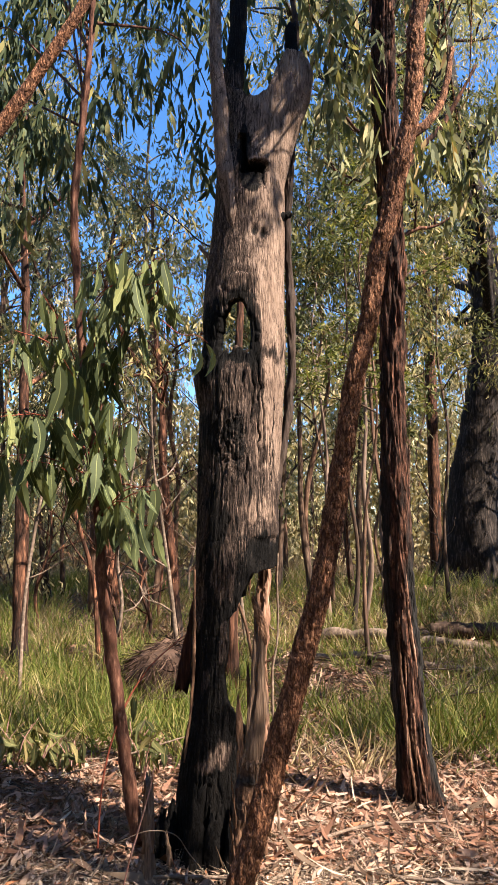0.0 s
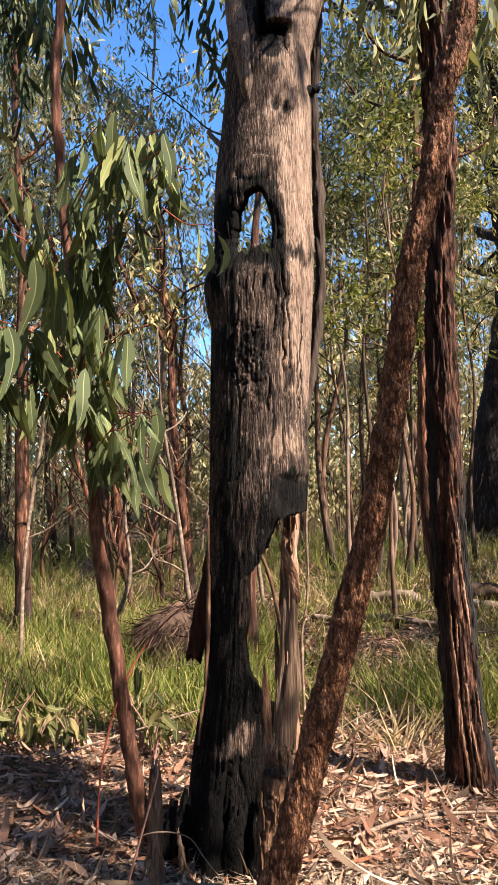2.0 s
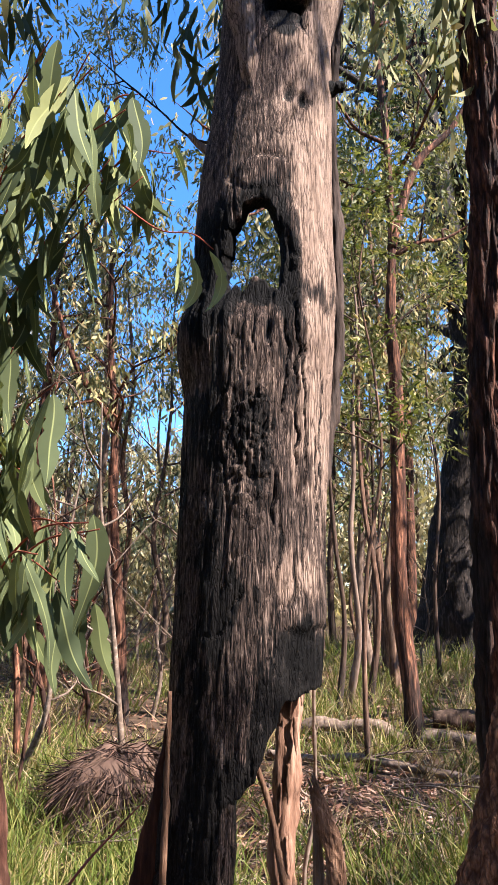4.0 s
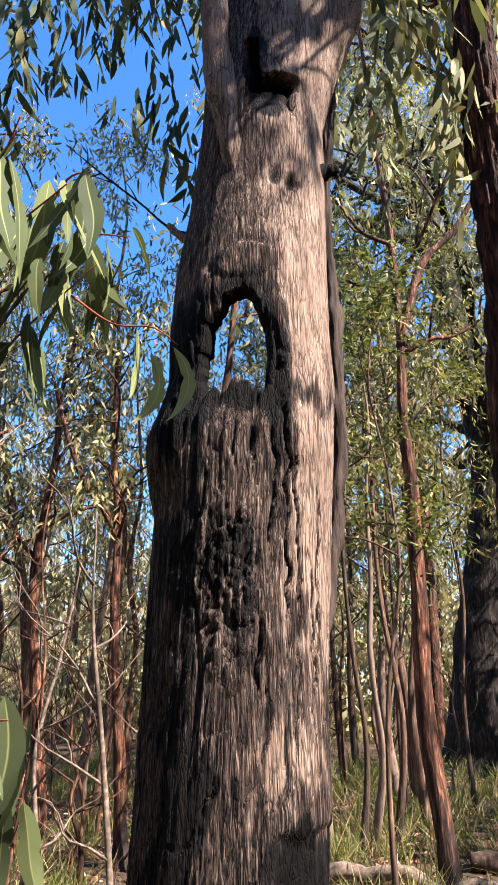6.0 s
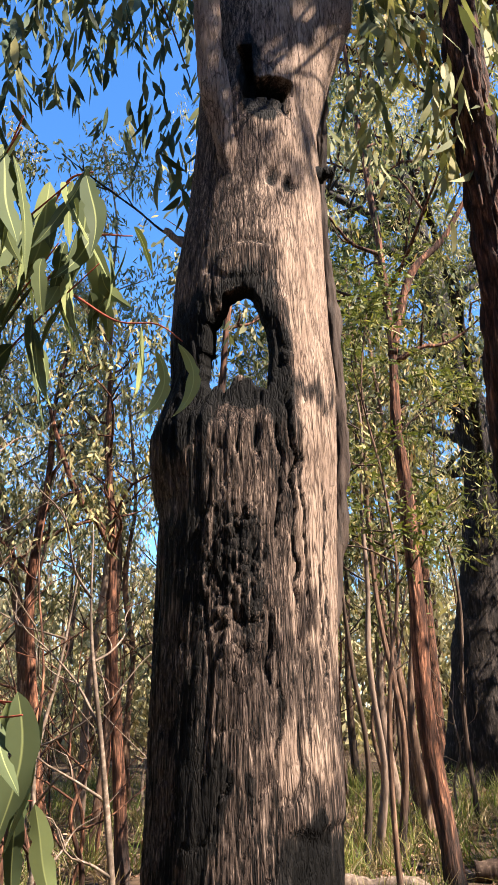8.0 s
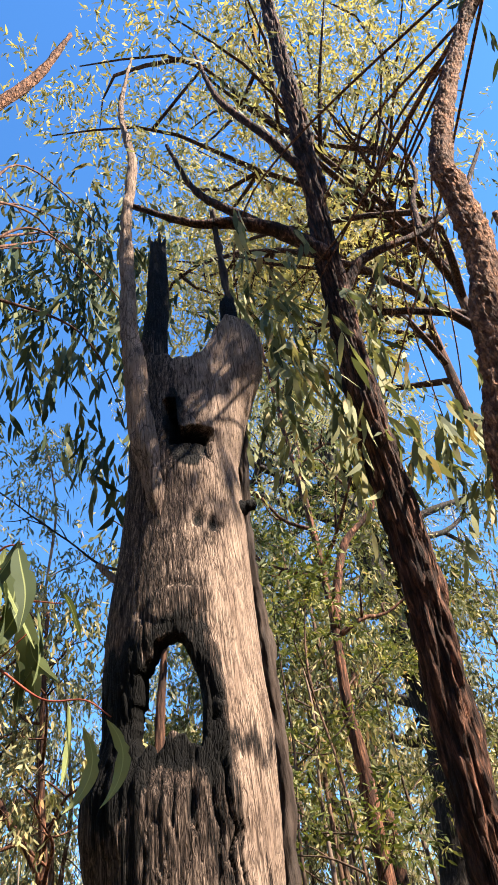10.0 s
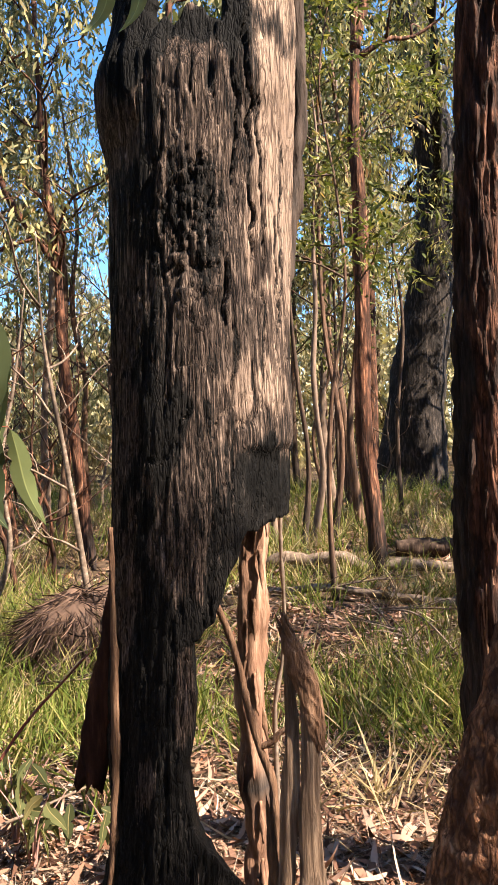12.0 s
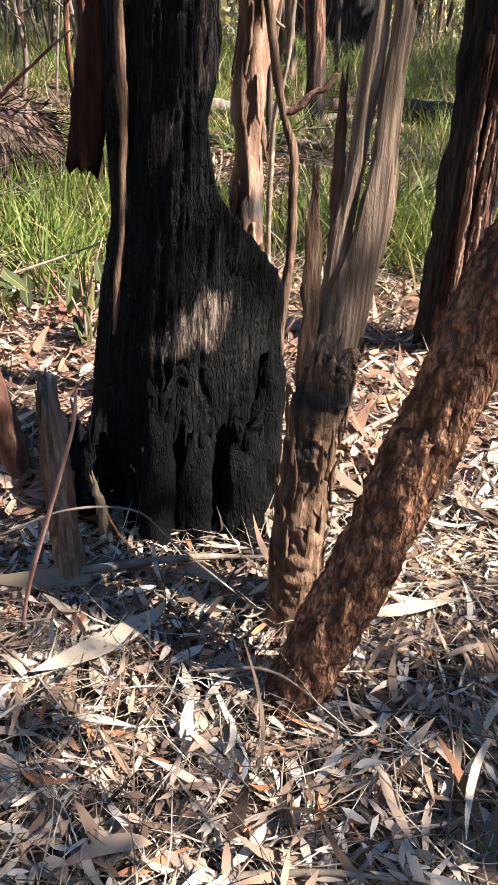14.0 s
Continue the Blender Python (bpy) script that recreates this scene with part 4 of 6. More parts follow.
furrow = thing("furrowed_tree", (0.86, 4.42, -0.1), "slender gum with dark, deeply furrowed stringy bark", "tree")
R_PTS = [(0.89, 4.5, -0.25), (0.87, 4.5, -0.1), (0.83, 4.46, 0.3), (0.795, 4.41, 0.93), (0.78, 4.34, 1.56), (0.78, 4.28, 2.2), (0.8, 4.21, 2.85), (0.79, 4.15, 3.52), (0.79, 4.08, 4.19), (0.82, 4.0, 5.05), (0.85, 3.9, 5.98), (0.9, 3.85, 7.2), (0.95, 3.8, 8.6), (1.0, 3.8, 10.0)]
stem("trunk", R_PTS, (0.175, 0.126, 0.094, 0.077, 0.070, 0.067, 0.064, 0.063, 0.060, 0.056, 0.054, 0.048, 0.035, 0.017), BARK_FURROW, furrow, "", 460, 96, 0.026, 64, 26, 81, 0,
     furrow_dark)
R_MID = np.array(R_PTS[:6])
gR = np.random.default_rng(300)
for k in range(22):                                               # torn pale ribbons of bark up the open face
    a = -2.1 + 1.1 * gR.random()
    z0 = -0.1 + 0.95 * gR.random()
    zs = np.linspace(z0, z0 + 0.22 + 0.42 * gR.random(), 6)
    mid_ = np.stack([np.interp(zs, R_MID[:, 2], R_MID[:, i]) for i in (0, 1)], -1)
    rr_ = np.interp(zs, (-0.25, -0.1, 0.3, 0.93, 1.56), (0.175, 0.126, 0.094, 0.077, 0.07)) + 0.001 + 0.004 * gR.random()
    turn = a + (zs - z0) * gR.normal() * 0.15 + 0.05 * np.sin(zs * 9 + k)
    line_ = np.stack((mid_[:, 0] + rr_ * np.cos(turn), mid_[:, 1] + rr_ * np.sin(turn), zs), -1)
    wide = 0.0045 + 0.004 * gR.random()
    stem("bark_ridge", line_, (0.001, wide * 0.8, wide, wide * 0.9, wide * 0.6, 0.001), BARK_PEEL if k % 3 else BARK_STRINGY, furrow, "pale torn ribbon of bark" if k == 0 else "", 46, 8, 0.005, 26, 4, 300 + k)
for k, (pts, rad) in enumerate(((((0.82, 4.0, 4.7), (0.72, 4.0, 4.82), (0.57, 4.0, 4.98), (0.36, 4.0, 5.07), (0.14, 4.0, 5.09), (-0.2, 4.05, 5.4)), (0.045, 0.04, 0.038, 0.032, 0.022, 0.012)),
                                (((0.79, 4.05, 4.4), (0.9, 4.02, 4.6), (1.0, 4.0, 4.71), (1.32, 4.0, 4.9), (1.65, 4.0, 5.25), (2.0, 4.0, 5.9)), (0.03, 0.025, 0.023, 0.019, 0.015, 0.008)),
                                (((0.6, 4.0, 4.95), (0.45, 4.05, 5.2), (0.2, 4.1, 5.6), (0.05, 4.1, 6.2)), (0.03, 0.026, 0.02, 0.01)),
                                (((1.32, 4.0, 4.9), (1.4, 4.05, 5.3), (1.55, 4.1, 5.8), (1.5, 4.1, 6.6)), (0.018, 0.015, 0.012, 0.007)),
                                (((0.83, 3.95, 5.4), (0.65, 3.9, 5.8), (0.4, 3.9, 6.4), (0.3, 3.9, 7.2)), (0.03, 0.026, 0.02, 0.01)))):
    stem("limb", pts, rad, BARK_FURROW, furrow, "", 60, 14, 0.006, 30, 6, 84 + k)

back = thing("thin_stem", (0.02, 3.97, -0.1), "thin gum stem with pale peeling bark behind the burnt trunk", "tree")
stem("stem", [(0.04, 3.96, -0.2), (0.02, 3.96, 0.44), (0.015, 3.96, 0.8), (0.035, 3.96, 1.05), (0.055, 3.97, 1.3), (0.11, 4.0, 1.7), (0.185, 4.04, 2.08), (0.21, 4.05, 2.41), (0.212, 4.05, 2.78), (0.2, 4.05, 3.0), (0.22, 4.05, 3.4), (0.27, 4.02, 4.2), (0.26, 4.0, 5.2)], (0.038, 0.032, 0.034, 0.034, 0.032, 0.028, 0.024, 0.023, 0.023, 0.022, 0.021, 0.018, 0.01), BARK_PEEL, back, "", 260, 30, 0.016, 50, 7, 91, 0,
     lambda v: 0.95 * np.exp(-((v[:, 2] - 0.56) / 0.05) ** 2) + 0.86 * np.clip((v[:, 2] - 1.45) / 0.2, 0, 1))
gF = np.random.default_rng(95)
for k in range(16):                                            # curling flakes of bark
    z = 0.3 + 1.15 * (k + gF.random()) / 16
    x, a = float(np.interp(z, (-0.2, 0.44, 0.8, 1.05, 1.3, 1.7), (0.04, 0.02, 0.015, 0.035, 0.055, 0.11))), -1.57 + gF.normal() * 0.9
    p = np.array((x + 0.033 * math.cos(a), 3.96 + 0.033 * math.sin(a), z))
    o = np.array((math.cos(a), math.sin(a), 0.0)) * 0.012
    stem("bark_flake", [p, p + np.array((0, 0, -0.05)) + o * 0.3, p + np.array((0, 0, -0.09)) + o], (0.004, 0.007, 0.002), BARK_PEEL if k % 2 else BARK_STRINGY, back, "", 14, 8, 0.004, 4, 4, 96 + k, 0.02)


# ---- saplings and their broad leaves ----
def leaf_mesh(name, length, width, bend, fold, mat, seed, arc=False):
    """One broad lance-shaped leaf with a pale midrib and chewed edges, hanging from its stalk at the origin."""
    n = 16
    g = np.random.default_rng(900 + int(10 * seed))
    bites = [(0.2 + 0.7 * g.random(), 0.02 + 0.03 * g.random(), 0.3 + 0.4 * g.random()) for _ in range(4)]
    rows, rib = [], []
    for i in range(n + 1):
        t = i / n
        wide = width * 0.5 * math.sin(math.pi * min(1, t ** 0.75)) ** 0.85
        mid = np.array((bend * length * (t * t if not arc else 4 * t * (1 - t)), 0.10 * length * math.sin(2.2 * t + seed), -length * t))
        wob_ = 0.06 * width * math.sin(7 * t + seed)
        left, right = (wide * (1 - sum(d * math.exp(-((t - c) / w) ** 2) for c, w, d in half) / 1.3) for half in (bites[:2], bites[2:]))
        for off in (-max(left, 0.15 * wide), -0.1 * wide, 0.0, 0.1 * wide, max(right, 0.15 * wide)):
            rows.append(mid + np.array((off + wob_, fold * abs(off) + 0.04 * abs(off) * math.sin(11 * t + seed), 0)))
        rib += [0.0, 0.0, 1.0, 0.0, 0.0]
    loops, sizes = [], []
    for i in range(n):
        for b in range(5 * i, 5 * i + 4):
            loops += [b, b + 1, b + 6, b + 5]
            sizes.append(4)
    return mesh_of(name, np.array(rows), loops, sizes, mat, True, {"rib": np.array(rib)})


BROAD = [leaf_mesh("leaf", 0.205, 0.046, b, f * 0.6, LEAF_BROAD, k) for k, (b, f) in enumerate(((0.18, 0.25), (-0.22, 0.2), (0.32, 0.3), (-0.05, 0.15), (0.1, -0.2)))]


def sprig(parent, start, end, count, seed, size=1.0, r=0.004, mat=None, sag=0.06):
    """A thin twig from start to end with hanging broad leaves, each a part of its own."""
    g = np.random.default_rng(seed)
    a, b = np.array(start, float), np.array(end, float)
    mid = (a + b) / 2 + np.array((0, 0, sag))
    tw = stem("twig", [a, mid, b], (r, r * 0.7, r * 0.35), mat or RED_TWIG, parent, "", 14, 6, 0, 3, 3, seed)
    line = spline([a, mid, b], 40)
    base = np.array(parent.location)
    for i in range(count):
        p = line[int(39 * min(1, 0.15 + 0.85 * (i + g.random()) / count))] + g.normal(size=3) * 0.012
        lf = new("leaf", BROAD[int(g.integers(len(BROAD)))])
        lf.parent = tw
        s = size * (0.6 + 0.6 * g.random())
        lf.matrix_basis = Matrix.LocRotScale(Vector(p - base), Euler((g.normal() * 0.22, g.normal() * 0.22, g.random() * 6.28)), (s, s, s))
    return tw


S1 = thing("sapling", (-0.56, 3.72, -0.08), "slim red-barked gum sapling with broad drooping leaves", "sapling")
stem("trunk", [(-0.53, 3.72, -0.18), (-0.56, 3.71, 0.07), (-0.625, 3.7, 0.47), (-0.69, 3.7, 0.9), (-0.735, 3.7, 1.2), (-0.76, 3.7, 1.55), (-0.82, 3.7, 2.05), (-0.885, 3.7, 2.65), (-0.915, 3.7, 3.18), (-0.87, 3.7, 3.78), (-0.84, 3.72, 4.5), (-0.9, 3.75, 5.4)], (0.042, 0.034, 0.031, 0.03, 0.03, 0.027, 0.022, 0.023, 0.021, 0.018, 0.013, 0.006), BARK_SAPLING, S1, "", 240, 24, 0.008, 80, 7, 101)
for k, (p, q, n, sz) in enumerate((
        ((-0.83, 3.7, 2.1), (-0.35, 3.42, 2.5), 12, 1.1), ((-0.83, 3.7, 2.1), (-0.42, 3.35, 2.5), 10, 1.15), ((-0.5, 3.5, 2.5), (-0.28, 3.4, 2.55), 8, 1.0),
        ((-0.86, 3.7, 2.3), (-0.42, 3.1, 2.58), 12, 1.05), ((-0.87, 3.7, 2.5), (-0.48, 3.12, 2.5), 9, 0.95), ((-0.84, 3.7, 2.2), (-1.05, 3.3, 2.35), 15, 1.1), ((-0.84, 3.7, 2.15), (-0.9, 3.2, 2.5), 11, 1.1),
        ((-0.8, 3.7, 1.9), (-1.12, 3.3, 1.95), 18, 1.15), ((-0.79, 3.7, 1.85), (-1.25, 3.4, 2.0), 16, 1.1), ((-0.78, 3.7, 1.7), (-0.6, 3.45, 1.75), 8, 1.05), ((-0.77, 3.7, 1.6), (-0.45, 3.5, 1.6), 7, 1.05), ((-0.77, 3.7, 1.6), (-1.0, 3.3, 1.75), 14, 1.0),
        ((-0.8, 3.7, 1.8), (-0.6, 3.3, 2.0), 10, 1.1), ((-0.86, 3.7, 2.45), (-0.36, 3.2, 2.52), 12, 1.1), ((-0.87, 3.7, 2.5), (-0.4, 3.05, 2.5), 12, 1.1), ((-0.5, 3.45, 2.6), (-0.36, 3.35, 2.68), 8, 1.15), ((-0.9, 3.7, 2.6), (-0.5, 3.1, 2.62), 10, 1.0), ((-0.76, 3.7, 1.45), (-0.38, 3.25, 1.6), 6, 1.0), ((-0.76, 3.7, 1.45), (-0.5, 3.25, 1.55), 6, 1.0), ((-0.76, 3.7, 1.5), (-0.4, 3.3, 1.62), 5, 1.0), ((-0.82, 3.7, 2.0), (-0.7, 3.4, 2.35), 12, 1.1), ((-0.78, 3.7, 1.75), (-0.5, 3.3, 1.92), 12, 1.1), ((-0.77, 3.7, 1.6), (-0.62, 3.2, 1.78), 10, 1.1), ((-0.79, 3.7, 1.8), (-0.95, 3.2, 1.95), 14, 1.15), ((-0.78, 3.7, 1.7), (-1.15, 3.2, 1.75), 14, 1.15), ((-0.8, 3.7, 1.9), (-0.75, 3.1, 2.15), 12, 1.15), ((-0.76, 3.7, 1.5), (-0.48, 3.35, 1.5), 7, 1.1), ((-0.82, 3.7, 2.0), (-0.95, 3.5, 2.25), 10, 1.1))):
    sprig(S1, p, q, int(n * 1.15), 110 + k, sz)
stem("twig", [(-0.4, 3.42, 2.42), (-0.3, 3.38, 2.33), (-0.22, 3.38, 2.32), (-0.17, 3.39, 2.285)], (0.003, 0.002, 0.0018, 0.0012), RED_TWIG, S1, "", 20, 6, 0, 3, 3, 140)
# lit copy of the broad leaf: sunlight put into a paler colour
LEAF_LIT = leaf_material("lit_sickle_leaf", [(0, (0.24, 0.28, 0.11)), (1, (0.36, 0.38, 0.16))], 0.4, 0.6, 0.15, 0, True)
SICKLE = leaf_mesh("leaf", 0.16, 0.03, 0.24, 0.15, LEAF_LIT, 0.4, True)
for m in (pose(-0.18, 3.39, 2.285, 0, 4, 6), pose(-0.225, 3.4, 2.28, 0, 12, 20), pose(-0.245, 3.38, 2.32, 0, 6, 75)):
    lf = new("leaf", SICKLE)
    lf.parent = S1
    lf.matrix_basis = Matrix.Translation(m.translation - Vector(S1.location)) @ m.to_3x3().to_4x4()

sprig(S1, (-0.76, 3.7, 1.42), (-0.46, 3.6, 1.46), 3, 141, 0.9, 0.003, None, 0.02)
for m in (pose(-0.455, 3.6, 1.455, 4, -6, 10), pose(-0.5, 3.62, 1.47, -5, 5, -20), pose(-0.535, 3.6, 1.44, 3, 9, 30)):
    lf = new("leaf", BROAD[0])
    lf.parent = S1
    lf.matrix_basis = Matrix.Translation(m.translation - Vector(S1.location)) @ m.to_3x3().to_4x4()

# low seedlings in the litter
SEED_LEAF = leaf_material("seedling_leaf", [(0, (0.06, 0.07, 0.03)), (0.5, (0.12, 0.13, 0.052)), (0.85, (0.2, 0.2, 0.08)), (1, (0.32, 0.25, 0.11))], 0.35, 0.6, 0.1, 0, True)
SMALL = [leaf_mesh("leaf", 0.15, 0.05, b, f, SEED_LEAF, 5 + k) for k, (b, f) in enumerate(((0.12, 0.2), (-0.15, 0.15), (0.22, 0.3)))]


def seedling(x, y, h, count, seed, wide=0.13):
    """A low gum seedling: a few short crooked shoots with broad leaves drooping all round."""
    g = np.random.default_rng(seed)
    z = float(ground_z(x, y))
    t = thing("seedling", (x, y, z), "low gum seedling with broad drooping olive leaves", "seedling", "gum seedlings in the litter")
    for q in range(4):
        a = 1.57 * q + g.normal() * 0.4
        end = np.array((x + wide * math.cos(a), y + wide * math.sin(a), z + h * (0.75 + 0.35 * g.random())))
        foot = np.array((x, y, z - 0.03))
        mid = (foot + end) / 2 + np.array((-0.25 * wide * math.cos(a), -0.25 * wide * math.sin(a), 0.1 * h))
        sh = stem("shoot", [foot, mid, end], (0.005, 0.004, 0.0015), PINK_TWIG, t, "", 14, 6, 0, 3, 3, seed + q)
        run = spline([foot, mid, end], 30)
        for i in range(count):
            at_ = run[int(29 * (0.5 + 0.5 * (i + g.random()) / count))] + g.normal(size=3) * 0.018
            lf = new("leaf", SMALL[int(g.integers(3))])
            lf.parent = sh
            k_ = 0.65 + 0.5 * g.random()
            lf.matrix_basis = Matrix.LocRotScale(Vector(at_ - np.array(t.location)), Euler((g.normal() * 0.45, g.normal() * 0.45, g.random() * 6.28)), (k_, k_, k_))


for k, (x, y, h, n) in enumerate(((-1.46, 4.92, 0.3, 5), (-1.24, 4.86, 0.28, 5), (-1.66, 5.05, 0.3, 5), (-0.84, 4.85, 0.42, 5), (-0.74, 4.7, 0.34, 4), (-1.85, 5.3, 0.3, 4), (-0.42, 4.6, 0.36, 3))):
    seedling(x, y, h, n, 1500 + 17 * k)

# ---- woodland trees ----
def crown_mesh(clumps, per, spread, length, width, mat, seed, droop=0.9, stations=2):
    p, w = hanging(clumps, spread, per, seed, droop)
    v, l, s = leaf_arrays(p, w, length, width, 0.18, seed + 1, stations)
    return mesh_of("crown", v, l, s, mat)


def gum_tree(place, height, r, bend, limbs, clump_z, per, leaf, seed, mat=None, foliage=None, label="", spread=0.22, reach=1.2, group="gum trees in the woodland", limb_from=0.35, line_pts=None, droop=0.9):
    """A slim woodland gum: a crooked trunk, rising limbs that fork, and leaves hanging in clumps at their ends."""
    g = np.random.default_rng(seed)
    x, y = place
    z = float(ground_z(x, y))
    t = thing("gum_tree", (x, y, z), label or "slim woodland gum tree with thin hanging foliage", "tree", group)
    n = 6
    pts = [(x + bend[0] * (i / n) ** 1.3 + g.normal() * 0.1 * height / 8 * (i > 0), y + bend[1] * (i / n) + g.normal() * 0.05, z - 0.15 + (height + 0.15) * i / n) for i in range(n + 1)]
    if line_pts:
        pts = [(line_pts[0][0], line_pts[0][1], z - 0.15)] + list(line_pts)
        height, n = pts[-1][2] - z, len(pts) - 1
    rad = [r * (1.25 if i == 0 else 1 - 0.8 * i / n) for i in range(n + 1)]
    low = z + height * 0.12
    stem("trunk", pts, rad, mat or BARK_FAR, t, "", 34, 10, r * 0.22, 24, 6, seed, 0, lambda v: np.clip((low - v[:, 2]) / (height * 0.1), 0, 1) * 0.8 * (g.random() > 0.4))
    clumps = []
    line = spline(pts, 60)
    for k in range(limbs):
        f = limb_from + (0.97 - limb_from) * (k + g.random()) / limbs
        a = line[int(59 * f)]
        ang = g.random() * 6.283
        out = reach * (1.15 - 0.6 * f) * (0.6 + 0.7 * g.random())
        lr = r * (1 - 0.8 * f) * 0.55 + 0.003
        crooked(t, a, ang, out, lr, g, mat or BARK_FAR, clumps, clump_z)
    clumps.append(line[-1])
    part("crown", crown_mesh(np.array(clumps) - np.array(t.location), per, spread, leaf, leaf * 0.26, foliage or LEAF_GUM, seed, droop, 1 if y > 12 or y < 2 else 2), t)
    return t


def crooked(t, a, ang, out, lr, g, mat, clumps, count, rise=0.75):
    """A limb that turns at every joint, with two or three side twigs; leaves gather at the tips."""
    a = np.asarray(a, float)
    step = out / 3.0
    pts = [a]
    for i in range(4):
        ang += g.normal() * 0.45
        lift = step * rise * (0.3 + 1.1 * g.random())
        pts.append(pts[-1] + np.array((math.cos(ang) * step, math.sin(ang) * step, lift)))
    stem("limb", pts, (lr, lr * 0.75, lr * 0.55, lr * 0.35, lr * 0.15), mat, t, "", 11, 5, 0, 3, 3, 1)
    clumps.append(pts[-1])
    for q in range(count - 1):
        s = pts[1 + q % 3]
        b2 = ang + g.normal() * 1.2
        e = s + np.array((math.cos(b2), math.sin(b2), 0.5 + 0.5 * g.random())) * step * (0.7 + 0.8 * g.random())
        stem("branch", [s, (s + e) / 2 + g.normal(size=3) * 0.06 * out, e], (lr * 0.5, lr * 0.35, lr * 0.12), mat, t, "", 5, 4)
        clumps.append(e)


# trees that stand out: the one with the fork, the pale mid stems, the red trunks at the side
fork = gum_tree((1.53, 9.1), 10.5, 0.1, (0, 0), 10, 4, 60, 0.12, 201, BARK_REDFAR, label="gum with reddish trunk, forked high up", spread=0.3, reach=1.5, limb_from=0.5,
                line_pts=[(1.53, 9.1, 0.42), (1.43, 9.1, 1.61), (1.46, 9.1, 2.75), (1.48, 9.1, 3.9), (1.44, 9.1, 4.4), (1.5, 9.1, 5.41), (1.48, 9.1, 6.76), (1.41, 9.1, 7.99), (1.37, 9.1, 8.69), (1.3, 9.1, 10.3)])
stem("limb", [(1.49, 9.1, 5.3), (1.65, 9.1, 5.9), (1.86, 9.1, 6.43), (2.24, 9.1, 6.83), (2.7, 9.0, 7.6)], (0.055, 0.052, 0.045, 0.035, 0.015), BARK_REDFAR, fork, "", 30, 10, 0.01)
gum_tree((-2.92, 8.27), 8.0, 0.1, (0, 0), 8, 4, 56, 0.11, 202, BARK_REDFAR, label="gum trunk glowing orange-red in the sun", spread=0.2, limb_from=0.4, line_pts=[(-2.93, 8.27, 0.5), (-2.96, 8.27, 1.83), (-2.97, 8.27, 2.3), (-3.0, 8.3, 4.2), (-3.1, 8.3, 6.2), (-3.0, 8.3, 8.0)])
gum_tree((-2.51, 10.85), 8.0, 0.1, (0, 0), 8, 4, 56, 0.11, 203, BARK_REDFAR, spread=0.2, limb_from=0.45, line_pts=[(-2.51, 10.85, 0.4), (-2.7, 10.85, 1.88), (-2.84, 10.85, 3.18), (-2.72, 10.85, 4.64), (-2.72, 10.85, 5.61), (-2.6, 10.9, 6.6)])
gum_tree((-3.22, 12.15), 8.0, 0.11, (0, 0), 7, 4, 56, 0.11, 204, spread=0.2, limb_from=0.45, line_pts=[(-3.22, 12.15, 0.6), (-3.3, 12.15, 2.65), (-3.91, 12.15, 5.12), (-4.47, 12.15, 6.56), (-4.6, 12.15, 7.4)])
lc = gum_tree((-1.45, 10.0), 6.8, 0.08, (0, 0), 7, 4, 56, 0.11, 209, BARK_REDFAR, spread=0.2, limb_from=0.5, label="gum with a branching reddish trunk", line_pts=[(-1.46, 10.0, 0.5), (-1.55, 10.0, 1.6), (-1.65, 10.0, 2.6), (-1.67, 10.0, 3.45), (-1.75, 10.0, 4.4), (-1.8, 10.0, 5.4), (-1.82, 10.0, 6.4)])
stem("limb", [(-1.66, 10.0, 3.4), (-1.85, 10.0, 3.75), (-2.11, 10.0, 4.12), (-2.35, 10.0, 4.69), (-2.6, 10.0, 5.5)], (0.045, 0.042, 0.036, 0.03, 0.015), BARK_REDFAR, lc, "", 24, 8, 0.006)
gum_tree((-0.42, 7.0), 6.5, 0.07, (0, 0), 5, 3, 36, 0.11, 219, BARK_REDFAR, label="slim reddish gum behind the hollow tree", spread=0.2, reach=0.8, limb_from=0.72, line_pts=[(-0.42, 7.0, 0.5), (-0.36, 7.0, 2.2), (-0.31, 7.0, 3.5), (-0.22, 7.0, 4.7), (-0.2, 7.05, 6.2)])
gum_tree((-2.1, 11.5), 7.4, 0.055, (0.1, 0.1), 6, 4, 50, 0.11, 212, spread=0.2, limb_from=0.45)
gum_tree((1.07, 10.6), 6.0, 0.045, (0.3, 0.0), 4, 3, 50, 0.11, 205, BARK_GREY, spread=0.25, label="slim pale-barked gum stem", limb_from=0.6)
gum_tree((0.91, 10.3), 6.5, 0.032, (0.15, 0.0), 4, 3, 50, 0.11, 206, spread=0.25, limb_from=0.6)
gum_tree((0.62, 10.2), 5.0, 0.035, (-0.1, 0.1), 4, 3, 50, 0.11, 213, BARK_GREY, spread=0.25, limb_from=0.6, label="slim pale-barked gum stem")
gum_tree((2.2, 14.0), 9.0, 0.085, (-0.6, 0.0), 7, 4, 56, 0.12, 207, spread=0.22, limb_from=0.45)
gum_tree((2.0, 14.4), 9.0, 0.07, (0.2, 0.2), 7, 4, 56, 0.12, 208, BARK_GREY, spread=0.22, limb_from=0.45, label="slim pale-barked gum stem")
